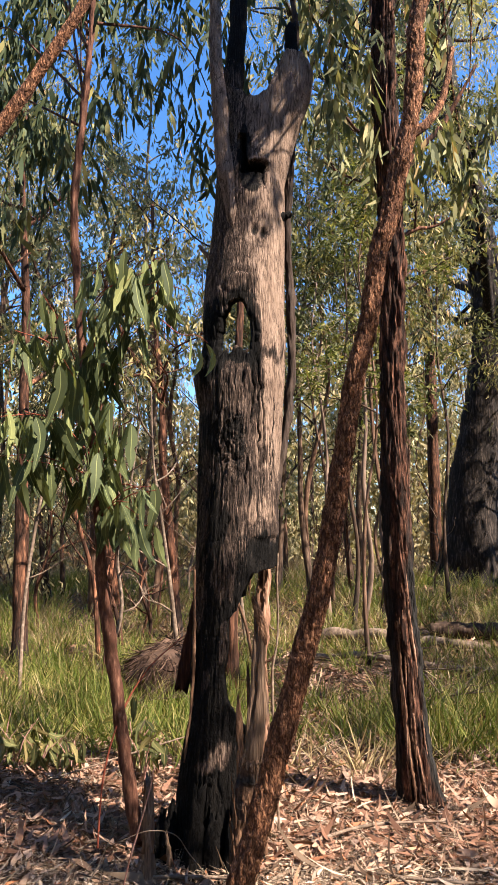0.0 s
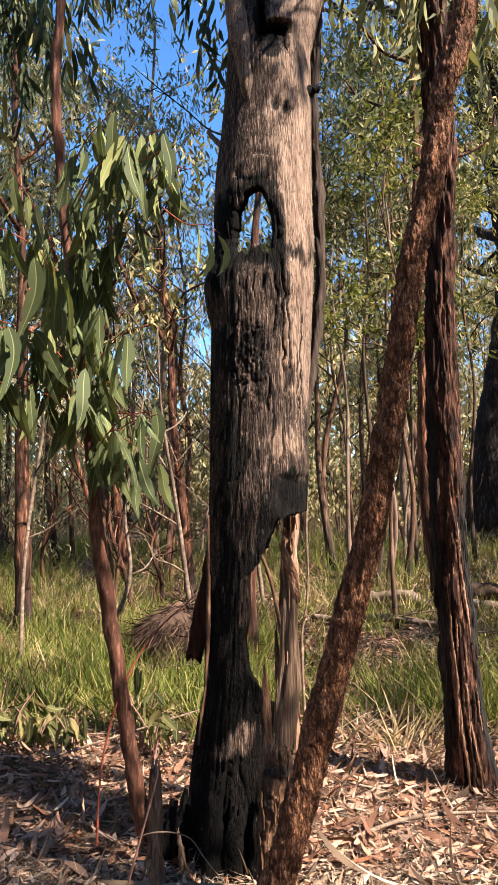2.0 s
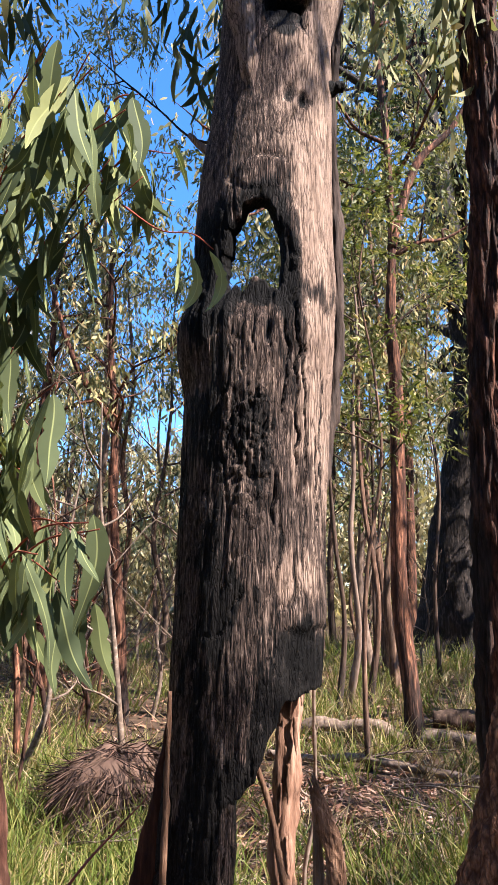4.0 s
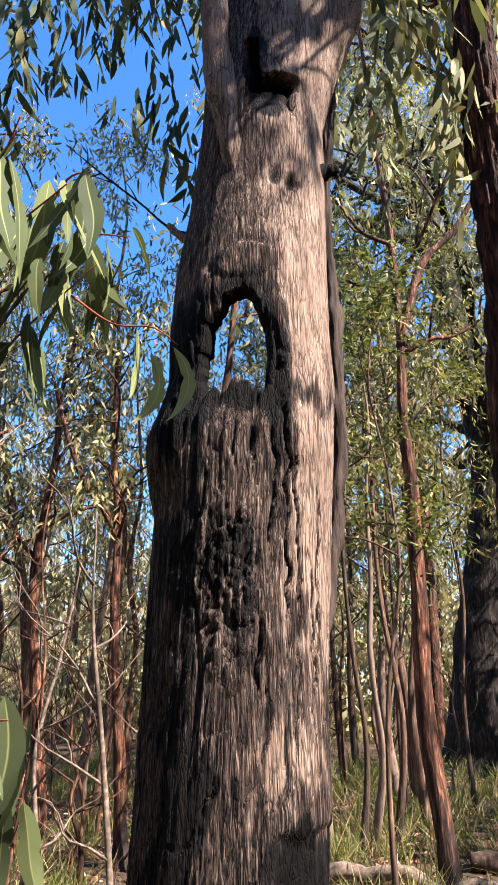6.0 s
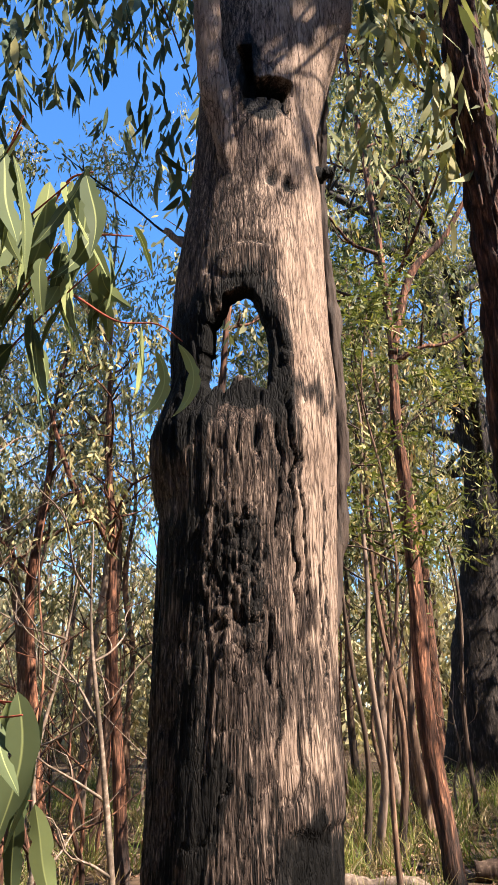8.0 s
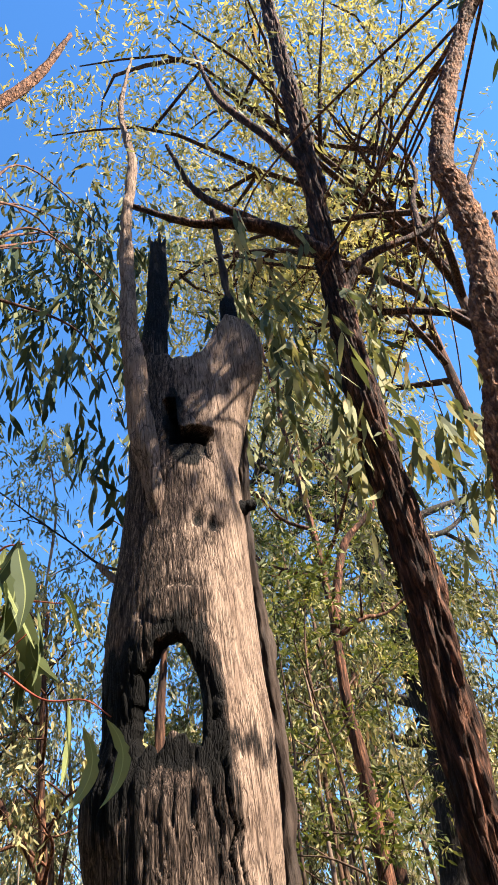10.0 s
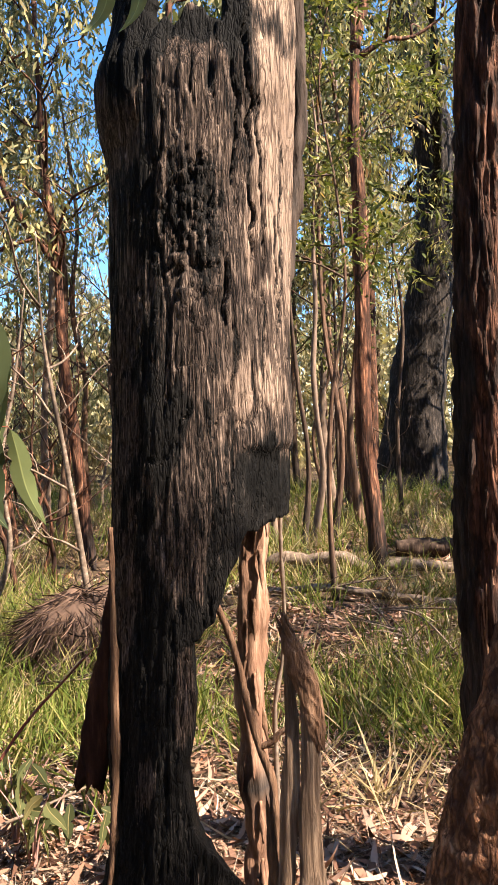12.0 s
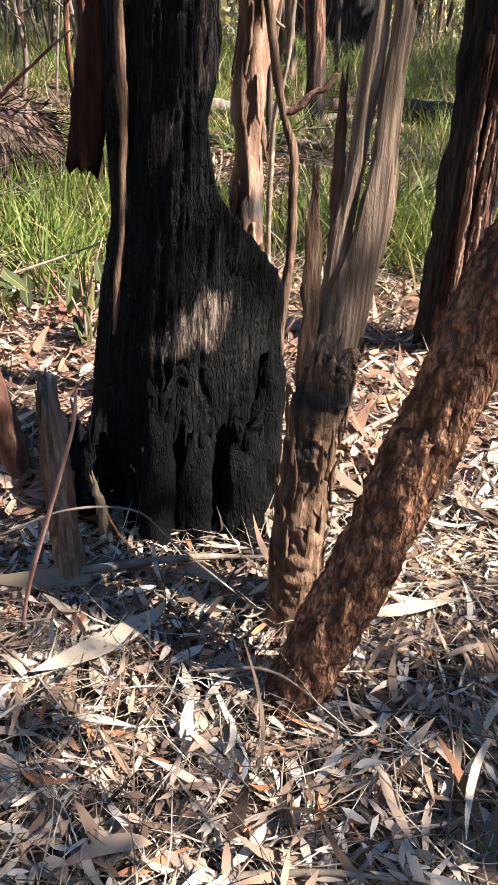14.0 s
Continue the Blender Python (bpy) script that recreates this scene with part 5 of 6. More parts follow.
for k, (x, y, h, lf) in enumerate(((-4.1, 9.2, 9.5, 0.15), (-5.0, 11.6, 10.5, 0.16), (-4.4, 13.4, 10.0, 0.16), (-6.2, 15.0, 12.0, 0.18), (-7.5, 18.0, 13.0, 0.2), (1.9, 11.6, 9.0, 0.14), (0.5, 13.0, 9.5, 0.15), (1.3, 15.5, 11.0, 0.17), (-0.1, 17.0, 10.5, 0.18), (-5.6, 20.0, 12.0, 0.2), (3.3, 20.5, 13.0, 0.2))):
    gum_tree((x, y), h, 0.06, (0.2 * math.sin(k * 2.1), 0.2), 9, 4, 98, lf * 0.85, 2200 + 20 * k, spread=0.26, reach=1.7, limb_from=0.38)
arch = thing("arching_sapling", (-2.6, 2.75, 0.0), "brown gum sapling arching over from the side", "sapling")
stem("trunk", [(-2.6, 2.75, -0.1), (-2.3, 2.8, 0.9), (-1.7, 2.85, 2.1), (-1.3, 2.9, 2.65), (-0.98, 2.9, 3.1), (-0.82, 2.9, 3.34), (-0.62, 2.9, 3.67), (-0.4, 2.95, 4.2), (-0.3, 3.0, 4.8)], (0.05, 0.04, 0.035, 0.03, 0.028, 0.026, 0.024, 0.018, 0.008), BARK_LEAN, arch, "", 120, 16, 0.005, 60, 8, 216)

big = thing("old_gum_tree", (4.1, 16.8, 0.45), "huge old gum with a swept, fire-blackened butt", "tree")
stem("trunk", [(3.85, 16.8, 0.1), (4.0, 16.8, 0.6), (4.2, 16.8, 2.2), (4.45, 16.8, 3.6), (4.7, 16.8, 5.0), (4.85, 16.8, 6.5), (4.7, 16.8, 8.5), (4.4, 16.8, 10.5), (4.1, 16.8, 12.5), (4.0, 16.8, 15.0)], (0.95, 0.78, 0.6, 0.52, 0.45, 0.42, 0.38, 0.35, 0.31, 0.25), BARK_BIG, big, "", 160, 40, 0.07, 40, 12, 210)
gB = np.random.default_rng(211)
big_clumps = []
for k in range(16):
    z = 5.5 + 9 * k / 16
    a = np.array((np.interp(z, (5, 6.5, 8.5, 10.5, 12.5, 15), (4.7, 4.85, 4.7, 4.4, 4.1, 4.0)), 16.8, z))
    crooked(big, a, math.pi + gB.normal() * 1.3, 3.2 + 1.5 * gB.random(), 0.15, gB, BARK_BIG, big_clumps, 4, 0.6)
big_clumps = [p + gB.normal(size=3) * 0.45 for p in big_clumps for _ in range(3)]
part("crown", crown_mesh(np.array(big_clumps) - np.array(big.location), 98, 0.36, 0.14, 0.028, LEAF_HAZED, 230, 0.9, 1), big)

gum_tree((-2.45, 12.4), 11.6, 0.06, (0.05, 0.1), 9, 4, 63, 0.14, 2600, BARK_GREY, LEAF_GUM, "tall slim gum with a pale weeping crown", spread=0.24, reach=1.05, limb_from=0.6)
# tall gums whose crooked limbs cross overhead, sunlight painted gold into their leaves
for k, (x, y, h, way) in enumerate(((4.6, 8.6, 15.0, 3.0), (5.6, 11.6, 18.0, 3.0), (3.6, 18.5, 22.0, 1.4))):
    gT = np.random.default_rng(280 + k)
    z = float(ground_z(x, y))
    tall = thing("tall_gum_tree", (x, y, z), "tall gum with crooked dark limbs and a crown coloured golden as if sunlit", "tree", "tall gums")
    pts = [(x, y, z - 0.2), (x + 0.1, y, z + 0.3 * h), (x - 0.15, y, z + 0.6 * h), (x + 0.1, y, z + h)]
    stem("trunk", pts, (0.16, 0.13, 0.1, 0.03), BARK_REDFAR, tall, "", 60, 12, 0.02, 30, 7, 281 + k)
    line, tips = spline(pts, 40), []
    for q in range(12):
        crooked(tall, line[25 + (13 * q) // 12], way + gT.normal() * 0.55, 3.2 + 1.8 * gT.random(), 0.075, gT, BARK_FURROW, tips, 6, 0.45)
    tips = [p + gT.normal(size=3) * np.array((0.55, 0.55, 0.35)) for p in tips for _ in range(3)]
    part("crown", crown_mesh(np.array(tips) - np.array(tall.location), 112, 0.32, 0.15, 0.038, LEAF_SUNLIT, 285 + k, 0.7, 1), tall)

# the crown of the furrowed tree, overhead
gR = np.random.default_rng(240)
ends = [(-0.2, 4.05, 5.4), (0.14, 4.0, 5.15), (0.05, 4.1, 6.2), (2.0, 4.0, 5.9), (1.5, 4.1, 6.6), (1.65, 4.0, 5.3), (0.3, 3.9, 7.2), (1.0, 3.8, 10.0), (0.5, 4.1, 8.5), (1.4, 4.3, 8.0), (-0.2, 4.4, 6.9), (1.9, 4.5, 7.2), (0.9, 4.9, 7.6), (0.3, 5.0, 6.0), (1.1, 5.0, 6.0), (-0.9, 4.8, 6.3), (-0.4, 5.4, 7.4), (2.6, 4.8, 6.6), (2.3, 5.2, 5.6), (1.7, 5.4, 8.2), (0.0, 4.2, 5.6), (2.9, 5.6, 7.8), (-1.2, 5.2, 7.6), (0.7, 5.6, 8.8)]
cl = np.repeat(np.array([e for e in ends if e[2] > 6.0]), 3, 0)
cl = cl + gR.normal(size=cl.shape) * 0.4
part("crown", crown_mesh(cl - np.array(furrow.location), 49, 0.16, 0.1, 0.018, LEAF_GUM, 241), furrow)
# hanging foliage of the sapling's top and of the leaning stem
ends = [(-1.6, 4.3, 4.2), (-1.25, 4.4, 5.2), (-1.9, 4.5, 4.6), (-0.75, 4.5, 5.4), (-1.45, 4.1, 3.7), (-0.9, 4.3, 4.6), (-1.3, 4.2, 4.3), (-1.1, 4.0, 4.0), (-0.28, 4.5, 4.2), (-1.5, 4.4, 4.9), (-0.2, 4.5, 4.6), (-0.9, 4.6, 5.9), (-0.5, 4.7, 6.2), (-1.2, 4.8, 6.0), (-0.2, 4.8, 5.9), (-0.7, 5.0, 6.5), (-1.5, 4.9, 5.6), (-0.4, 4.5, 5.4), (-1.0, 5.1, 6.8), (-1.8, 4.9, 6.2)]
gS = np.random.default_rng(250)
cl = np.repeat(np.array(ends), 4, 0) + gS.normal(size=(80, 3)) * np.array((0.15, 0.2, 0.17))
part("crown", crown_mesh(cl - np.array(S1.location), 56, 0.11, 0.13, 0.024, LEAF_HANG, 251, 1.9, 3), S1)
for k, e in enumerate(ends):
    stem("limb", [(-0.87, 3.72, 3.6 + 0.08 * k), (np.array((-0.87, 3.72, 4.0 + 0.08 * k)) + e) / 2 + gS.normal(size=3) * 0.1 + np.array((0, 0, 0.15)), np.array(e) + gS.normal(size=3) * 0.08 + np.array((0, 0, 0.1)), e], (0.009, 0.005, 0.003, 0.0015), BARK_SAPLING, S1, "", 20, 6, 0, 3, 3, 252 + k)
# unseen top crown, added towards the sun to shade the burnt trunk's top
shade_ends = np.array([(2.2, 2.65, 7.0), (2.5, 2.5, 6.95), (2.35, 2.6, 6.85), (2.65, 2.45, 7.2), (2.3, 2.75, 7.1), (2.75, 2.5, 7.1), (2.1, 2.65, 6.8), (2.5, 2.7, 7.3)])
cl = np.repeat(shade_ends, 4, 0) + gS.normal(size=(32, 3)) * np.array((0.24, 0.24, 0.16))
part("crown", crown_mesh(cl - np.array(lean.location), 84, 0.2, 0.14, 0.032, LEAF_HANG, 258, 0.8), lean)
for k, e in enumerate(shade_ends):
    stem("limb", [(1.75 + 0.03 * k, 2.8, 5.7 + 0.05 * k), (np.array((1.9, 2.75, 6.0)) + e) / 2 + gS.normal(size=3) * 0.05, e], (0.01, 0.006, 0.002), BARK_LEAN, lean, "", 10, 6)
ends = [(1.35, 4.4, 4.4), (1.5, 4.6, 3.9), (1.2, 4.6, 4.9), (0.55, 4.5, 5.0), (0.42, 4.3, 4.45), (0.62, 4.35, 4.25), (0.75, 4.5, 3.75), (0.9, 4.4, 4.3), (1.1, 4.2, 3.9), (0.3, 4.4, 4.7)]
cl = np.repeat(np.array(ends), 3, 0) + gS.normal(size=(30, 3)) * np.array((0.13, 0.2, 0.16))
part("crown", crown_mesh(cl - np.array(lean.location), 42, 0.10, 0.14, 0.027, LEAF_GUM, 261, 1.9, 3), lean)
for k, e in enumerate(ends):
    stem("limb", [(1.13 + 0.05 * k, 2.94 - 0.01 * k, 4.45 + 0.1 * k), (np.array((1.15, 3.0, 4.9)) + e) / 2 + gS.normal(size=3) * 0.12 + np.array((0, 0, 0.25)), np.array(e) + gS.normal(size=3) * 0.1 + np.array((0, 0, 0.12)), e], (0.008, 0.005, 0.003, 0.0015), BARK_LEAN, lean, "", 20, 6, 0, 3, 3, 262 + k)

# the fresh green wattle behind, and the rest of the wood
gum_tree((0.95, 8.2), 5.4, 0.025, (0.15, 0.2), 8, 4, 84, 0.085, 270, foliage=LEAF_FINE, label="young wattle with fresh green feathery foliage", spread=0.17, reach=1.0, limb_from=0.45, droop=0.25)
gum_tree((1.35, 10.9), 8.0, 0.04, (0.1, 0.2), 8, 4, 84, 0.1, 271, foliage=LEAF_FINE, label="young wattle with fresh green feathery foliage", spread=0.2, reach=1.3, limb_from=0.5, droop=0.25)
for k, (x, y, h, lf, from_) in enumerate(((1.75, 12.4, 8.6, 0.12, 0.34), (2.7, 12.6, 9.0, 0.12, 0.4), (5.5, 13.4, 10.5, 0.14, 0.42), (0.75, 11.8, 7.2, 0.12, 0.3))):
    gum_tree((x, y), h, 0.032, (0.2 * math.sin(k * 1.7), 0.2), 8, 4, 112, lf, 2500 + 20 * k, foliage=LEAF_BUSH, label="leafy young gum with dense green foliage", spread=0.22, reach=1.5, limb_from=from_, droop=0.55)
gW = np.random.default_rng(300)
spots = []
tries = 0
while len(spots) < 62 and tries < 5000:
    tries += 1
    y = 12.5 + 32 * gW.random() ** 1.25
    x = (gW.random() * 2 - 1) * (0.55 * y + 1.5)
    az = (x - 0.1) / (y - 1.0)
    if abs(x - 0.24 * (y - 0.2) - 0.23) < 1.3 and y < 18:
        continue
    if min([9] + [math.hypot(x - a, y - b) for a, b, _ in spots]) < 0.9 or math.hypot(x - 4.2, y - 16.8) < 1.8:
        continue
    gap = -0.24 < az < -0.02
    h = min(6 + 6 * gW.random() + 0.12 * y, (0.46 * y + 0.8) if gap else 99)
    spots.append((x, y, h))
for k, (x, y, h) in enumerate(spots):
    far = y > 20
    gum_tree((x, y), h, 0.03 + 0.05 * gW.random(), (gW.normal() * 0.4, gW.normal() * 0.3), 6 if far else 7, 4, 70 if far else 77, 0.19 if far else 0.13, 310 + 20 * k, foliage=LEAF_HAZED if far else LEAF_GUM,
             spread=0.3 if far else 0.22, reach=1.6 if far else 1.3, limb_from=0.3)

# the wood goes on unseen beside and behind the path, added for shade
gum_tree((2.35, 1.05), 5.2, 0.04, (0.1, 0.1), 8, 4, 35, 0.13, 350, label="unseen young gum with a thin drooping crown beside the path, added for shade", spread=0.26, reach=0.9, limb_from=0.5)
gum_tree((3.45, 1.2), 5.7, 0.03, (0.0, 0.0), 8, 4, 24, 0.12, 352, label="unseen young gum with a small open crown beside the path, added for shade", spread=0.16, reach=0.36, limb_from=0.86)
gum_tree((1.88, 1.86), 2.05, 0.016, (0.0, 0.0), 8, 3, 44, 0.1, 353, label="unseen low leafy gum sapling beside the path, added for shade", spread=0.1, reach=0.28, limb_from=0.85)
# unseen trees round the walk, added to dim the sky and dapple the sun
gA = np.random.default_rng(360)
for k, (x, y, h) in enumerate(((4.2, -2.8, 9), (6.4, 4.3, 8), (8.5, 1.5, 9), (7.5, -3.6, 8), (9.5, -3.5, 11), (-3.6, 0.2, 9), (1.6, -6.5, 10), (-1.2, -3.2, 8), (5.0, -5.0, 10), (3.0, -4.0, 8), (0.5, -5.0, 9), (-2.5, -4.0, 8), (-5.5, -2.0, 9), (-5.0, 3.0, 8), (-6.5, 6.0, 9), (-8.0, 1.0, 10), (-1.0, -8.0, 10), (2.0, -9.0, 11), (-5.0, -7.0, 10), (11.0, 2.0, 11), (-9.0, -5.0, 11), (9.0, -9.0, 12))):
    gum_tree((x, y), h, 0.08 + 0.05 * gA.random(), (gA.normal() * 0.4, gA.normal() * 0.4), 9, 4, 49, 0.24, 3000 + 20 * k, spread=0.5, reach=2.2, limb_from=0.3)

# bare, twiggy dead saplings and thin stems between the trunks
gD = np.random.default_rng(380)
for k in range(28):
    y = 6.6 + 8.5 * gD.random()
    x = -0.45 - (0.36 * y - 0.3) * gD.random() if k < 24 else 0.75 + 0.25 * (y - 4) * gD.random()
    z = float(ground_z(x, y))
    h = 1.6 + 2.6 * gD.random()
    dd = thing("dead_sapling", (x, y, z), "thin leafless sapling with crooked dry twigs", "sapling", "bare saplings")
    top = np.array((x + gD.normal() * 0.35, y + gD.normal() * 0.2, z + h))
    base_ = np.array((x, y, z - 0.08))
    pts = [base_] + [base_ * (1 - f) + top * f + gD.normal(size=3) * np.array((0.06, 0.05, 0)) for f in (0.25, 0.5, 0.75)] + [top]
    rr = 0.012 + 0.016 * gD.random()
    bk = BARK_REDFAR if gD.random() < 0.6 else BARK_TWIG
    stem("trunk", pts, (rr * 1.2, rr, rr * 0.8, rr * 0.5, rr * 0.2), bk, dd, "", 24, 7, rr * 0.2, 10, 4, 381 + k)
    line = spline(pts, 30)
    for q in range(5):
        crooked(dd, line[8 + 4 * q], gD.random() * 6.283, 0.4 + 0.5 * gD.random(), rr * 0.5, gD, bk, [], 3, 1.0)

# low scrub between the trunks, and the far wood
gV = np.random.default_rng(400)
for k in range(44):
    y = 11.5 + 15 * gV.random()
    x = (gV.random() * 2 - 1) * (0.5 * y + 1)
    z = float(ground_z(x, y))
    if -2.2 < x - 0.26 * (y - 0.2) < 1.6 and y < 19:
        continue
    sh = thing("shrub", (x, y, z), "straggly head-high bush of the understorey", "shrub", "understorey bushes")
    tips = []
    for j in range(5):
        e = np.array((x + gV.normal() * 0.6, y + gV.normal() * 0.4, z + 0.9 + 2.3 * gV.random()))
        stem("branch", [(x, y, z - 0.05), (np.array((x, y, z)) + e) / 2 + gV.normal(size=3) * 0.1, e], (0.018, 0.012, 0.004), BARK_FAR, sh, "", 10, 6)
        tips += [e + gV.normal(size=3) * 0.25 for _ in range(4)]
    part("foliage", crown_mesh(np.array(tips) - np.array(sh.location), 35, 0.24, 0.12, 0.034, LEAF_HAZED if k % 3 else LEAF_GUM, 410 + k), sh)
n_far = 2700
y = 24 + 42 * gV.random(n_far)
x = (gV.random(n_far) * 2 - 1) * 0.62 * y
rise = np.where((x / y > -0.24) & (x / y < -0.02), 6.5, 10.0)
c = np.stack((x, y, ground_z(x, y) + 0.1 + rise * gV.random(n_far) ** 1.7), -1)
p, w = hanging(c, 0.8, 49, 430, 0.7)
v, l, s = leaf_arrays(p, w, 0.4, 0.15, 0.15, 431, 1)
tagged(new("far_woods", mesh_of("far_woods", v, l, s, LEAF_HAZED)), "olive foliage of the wood far behind, haze painted into its colour", "woodland", kind="stuff")
g0 = np.random.default_rng(440)                      # and all round, out of the walk's sight, added to cut sky light
az = radians(35) + radians(290) * g0.random(1500)
ring = 11 + 12 * g0.random(1500)
x, y = ring * np.sin(az), ring * np.cos(az)
c = np.stack((x, y, ground_z(x, y) + 0.2 + 0.66 * ring * g0.random(1500) ** 1.2), -1)
p, w = hanging(c, 0.9, 42, 441, 0.7)
v, l, s = leaf_arrays(p, w, 0.55, 0.22, 0.15, 442, 1)
tagged(new("surrounding_woods", mesh_of("surrounding_woods", v, l, s, LEAF_HAZED)), "unseen ring of olive foliage all around, added to cut the sky's light", "woodland", kind="stuff")
poles = []
for k in range(150):
    yy = 26 + 45 * gV.random()
    xx = (gV.random() * 2 - 1) * 0.6 * yy
    zz = float(ground_z(xx, yy))
    hh = 5 + 6 * gV.random()
    poles.append(tube_arrays([(xx, yy, zz - 0.2), (xx + gV.normal() * 0.2, yy, zz + hh / 2), (xx + gV.normal() * 0.4, yy, zz + hh)], (0.12, 0.09, 0.03), 8, 6))
v, l, s = joined(poles)
tagged(new("far_trunks", mesh_of("far_trunks", v, l, s, BARK_FAR, True, {"char": np.zeros(len(v))})), "thin trunks of the wood far behind", "woodland", kind="stuff")


# ---- logs, brush mound, stakes ----
def log(points, radii, label, seed, mat=BARK_BIG):
    t = thing("fallen_log", points[0], label, "log")
    stem("trunk", points, radii, mat, t, "", 60, 16, radii[0] * 0.35, 24, 6, seed)
    return t


log([(0.35, 9.35, 0.2), (0.6, 9.25, 0.3), (0.85, 9.25, 0.27), (1.15, 9.1, 0.3), (1.4, 9.1, 0.2), (1.8, 9.0, 0.22), (2.4, 8.8, 0.16)], (0.05, 0.07, 0.06, 0.065, 0.06, 0.055, 0.04), "dead grey branch lying bent on the grass", 501, BARK_TWIG)
log([(0.1, 8.6, 0.16), (0.5, 8.5, 0.12), (0.9, 8.3, 0.17), (1.7, 7.9, 0.1), (2.4, 7.7, 0.1)], (0.03, 0.035, 0.035, 0.03, 0.02), "thin crooked grey log lying in the grass", 502, BARK_TWIG)
log([(1.9, 9.9, 0.25), (2.8, 9.7, 0.24), (4.2, 9.5, 0.25)], (0.09, 0.11, 0.09), "fallen log half sunk in grass", 503, BARK_FAR)
for k, (pts, r0) in enumerate((([(-0.41, 3.29, -0.1), (-0.42, 3.32, 0.12), (-0.425, 3.35, 0.36)], 0.026),)):
    st = thing("stub_of_sapling", pts[0], "grey broken-off dead sapling stub in the litter", "stump", "dead stubs")
    stem("stem", pts, (r0 * 1.2, r0, r0 * 0.7), WOOD_PALE, st, "", 60, 24, 0.010, 6, 11, 510 + k, 0.1)
    for q in (0, 1):
        foot, tip = np.array(pts[1]) + np.array((0.5 * r0 * (1 if q else -1), -0.5 * r0, 0)), np.array(pts[2]) + np.array((0.6 * r0 * (1 if q else -1), -0.2 * r0, 0.03 - 0.05 * q))
        stem("splinter", [foot, (foot + tip) / 2, tip], (r0 * 0.5, r0 * 0.42, r0 * 0.1), BARK_STRINGY, st, "dark torn splinter" if q else "", 24, 9, 0.004, 6, 5, 515 + 2 * k + q, 0.03)

gN = np.random.default_rng(530)
for k, (x, y, a, long) in enumerate(((1.0, 7.9, -0.9, 1.2), (1.35, 7.2, -1.9, 1.0), (0.95, 6.6, -0.4, 0.9), (1.5, 6.4, 2.4, 0.9), (-1.5, 6.6, -0.5, 1.0), (0.55, 8.3, -0.2, 1.1))):
    way = np.array((math.cos(a), math.sin(a), 0.0))
    side = np.array((-way[1], way[0], 0.0))
    at_ = lambda f, up, off=0.0: np.array((x, y, 0.0)) + way * long * f + side * off + np.array((0, 0, float(ground_z(x + way[0] * long * f, y + way[1] * long * f)) + up))
    pts = [at_(0, 0.0), at_(0.3, 0.1, 0.05), at_(0.65, 0.2, -0.04), at_(1.0, 0.24, 0.06)]
    br = thing("fallen_branch", pts[0], "pale dry branch with bare splayed twigs on the grass", "branch", "fallen dry branches")
    stem("rod", pts, (0.013, 0.010, 0.007, 0.002), BARK_TWIG, br, "", 24, 7, 0.004, 10, 4, 531 + k)
    mid_line = spline(pts, 30)
    for q in range(11):
        p = mid_line[4 + 2 * q]
        e = p + (way * (0.2 + 0.25 * gN.random()) + side * gN.normal() * 0.2) + np.array((0, 0, 0.02 + 0.22 * gN.random()))
        stem("twig", [p, (p + e) / 2 + gN.normal(size=3) * 0.03, e], (0.005, 0.0035, 0.001), BARK_TWIG, br, "", 8, 5)

gM = np.random.default_rng(520)
mound = thing("brush_mound", (-0.98, 7.05, 0.0), "heap of dead brown grass and fallen twigs", "mound")
mu, mv = np.meshgrid(np.linspace(0, 2 * np.pi, 40, endpoint=False), np.linspace(0, 1, 14))
mr = 0.4 * np.sin(mv * np.pi / 2) * (1 + 0.25 * lattice(mu / 6.2832, mv, 7, 5, 521))
mz = 0.5 * np.cos(mv * np.pi / 2) ** 0.7 * (1 + 0.3 * lattice(mu / 6.2832, mv, 8, 6, 522)) - 0.1
mvv = np.stack((mr * np.cos(mu), mr * np.sin(mu) * 0.8, mz), -1).reshape(-1, 3)
ii = np.arange(13)[:, None] * 40 + np.arange(40)[None, :]
jj = np.arange(13)[:, None] * 40 + (np.arange(40)[None, :] + 1) % 40
THATCH = leaf_material("dead_thatch", [(0, (0.012, 0.007, 0.006)), (0.6, (0.05, 0.028, 0.02)), (1, (0.19, 0.12, 0.085))], 0.1, 0.8)
part("core", mesh_of("core", mvv, np.stack((ii, jj, jj + 40, ii + 40), -1).ravel(), np.full(13 * 40, 4), THATCH), mound)
pp = mvv[gM.integers(0, len(mvv), 4200)]
ww = pp * np.array((1, 1, 0.3)) + gM.normal(size=pp.shape) * 0.22 + np.array((0, 0, -0.5))
v, l, s = leaf_arrays(pp, ww, 0.24, 0.008, 0.3, 523, 3)
part("thatch", mesh_of("thatch", v, l, s, THATCH), mound, "matted dead grass")


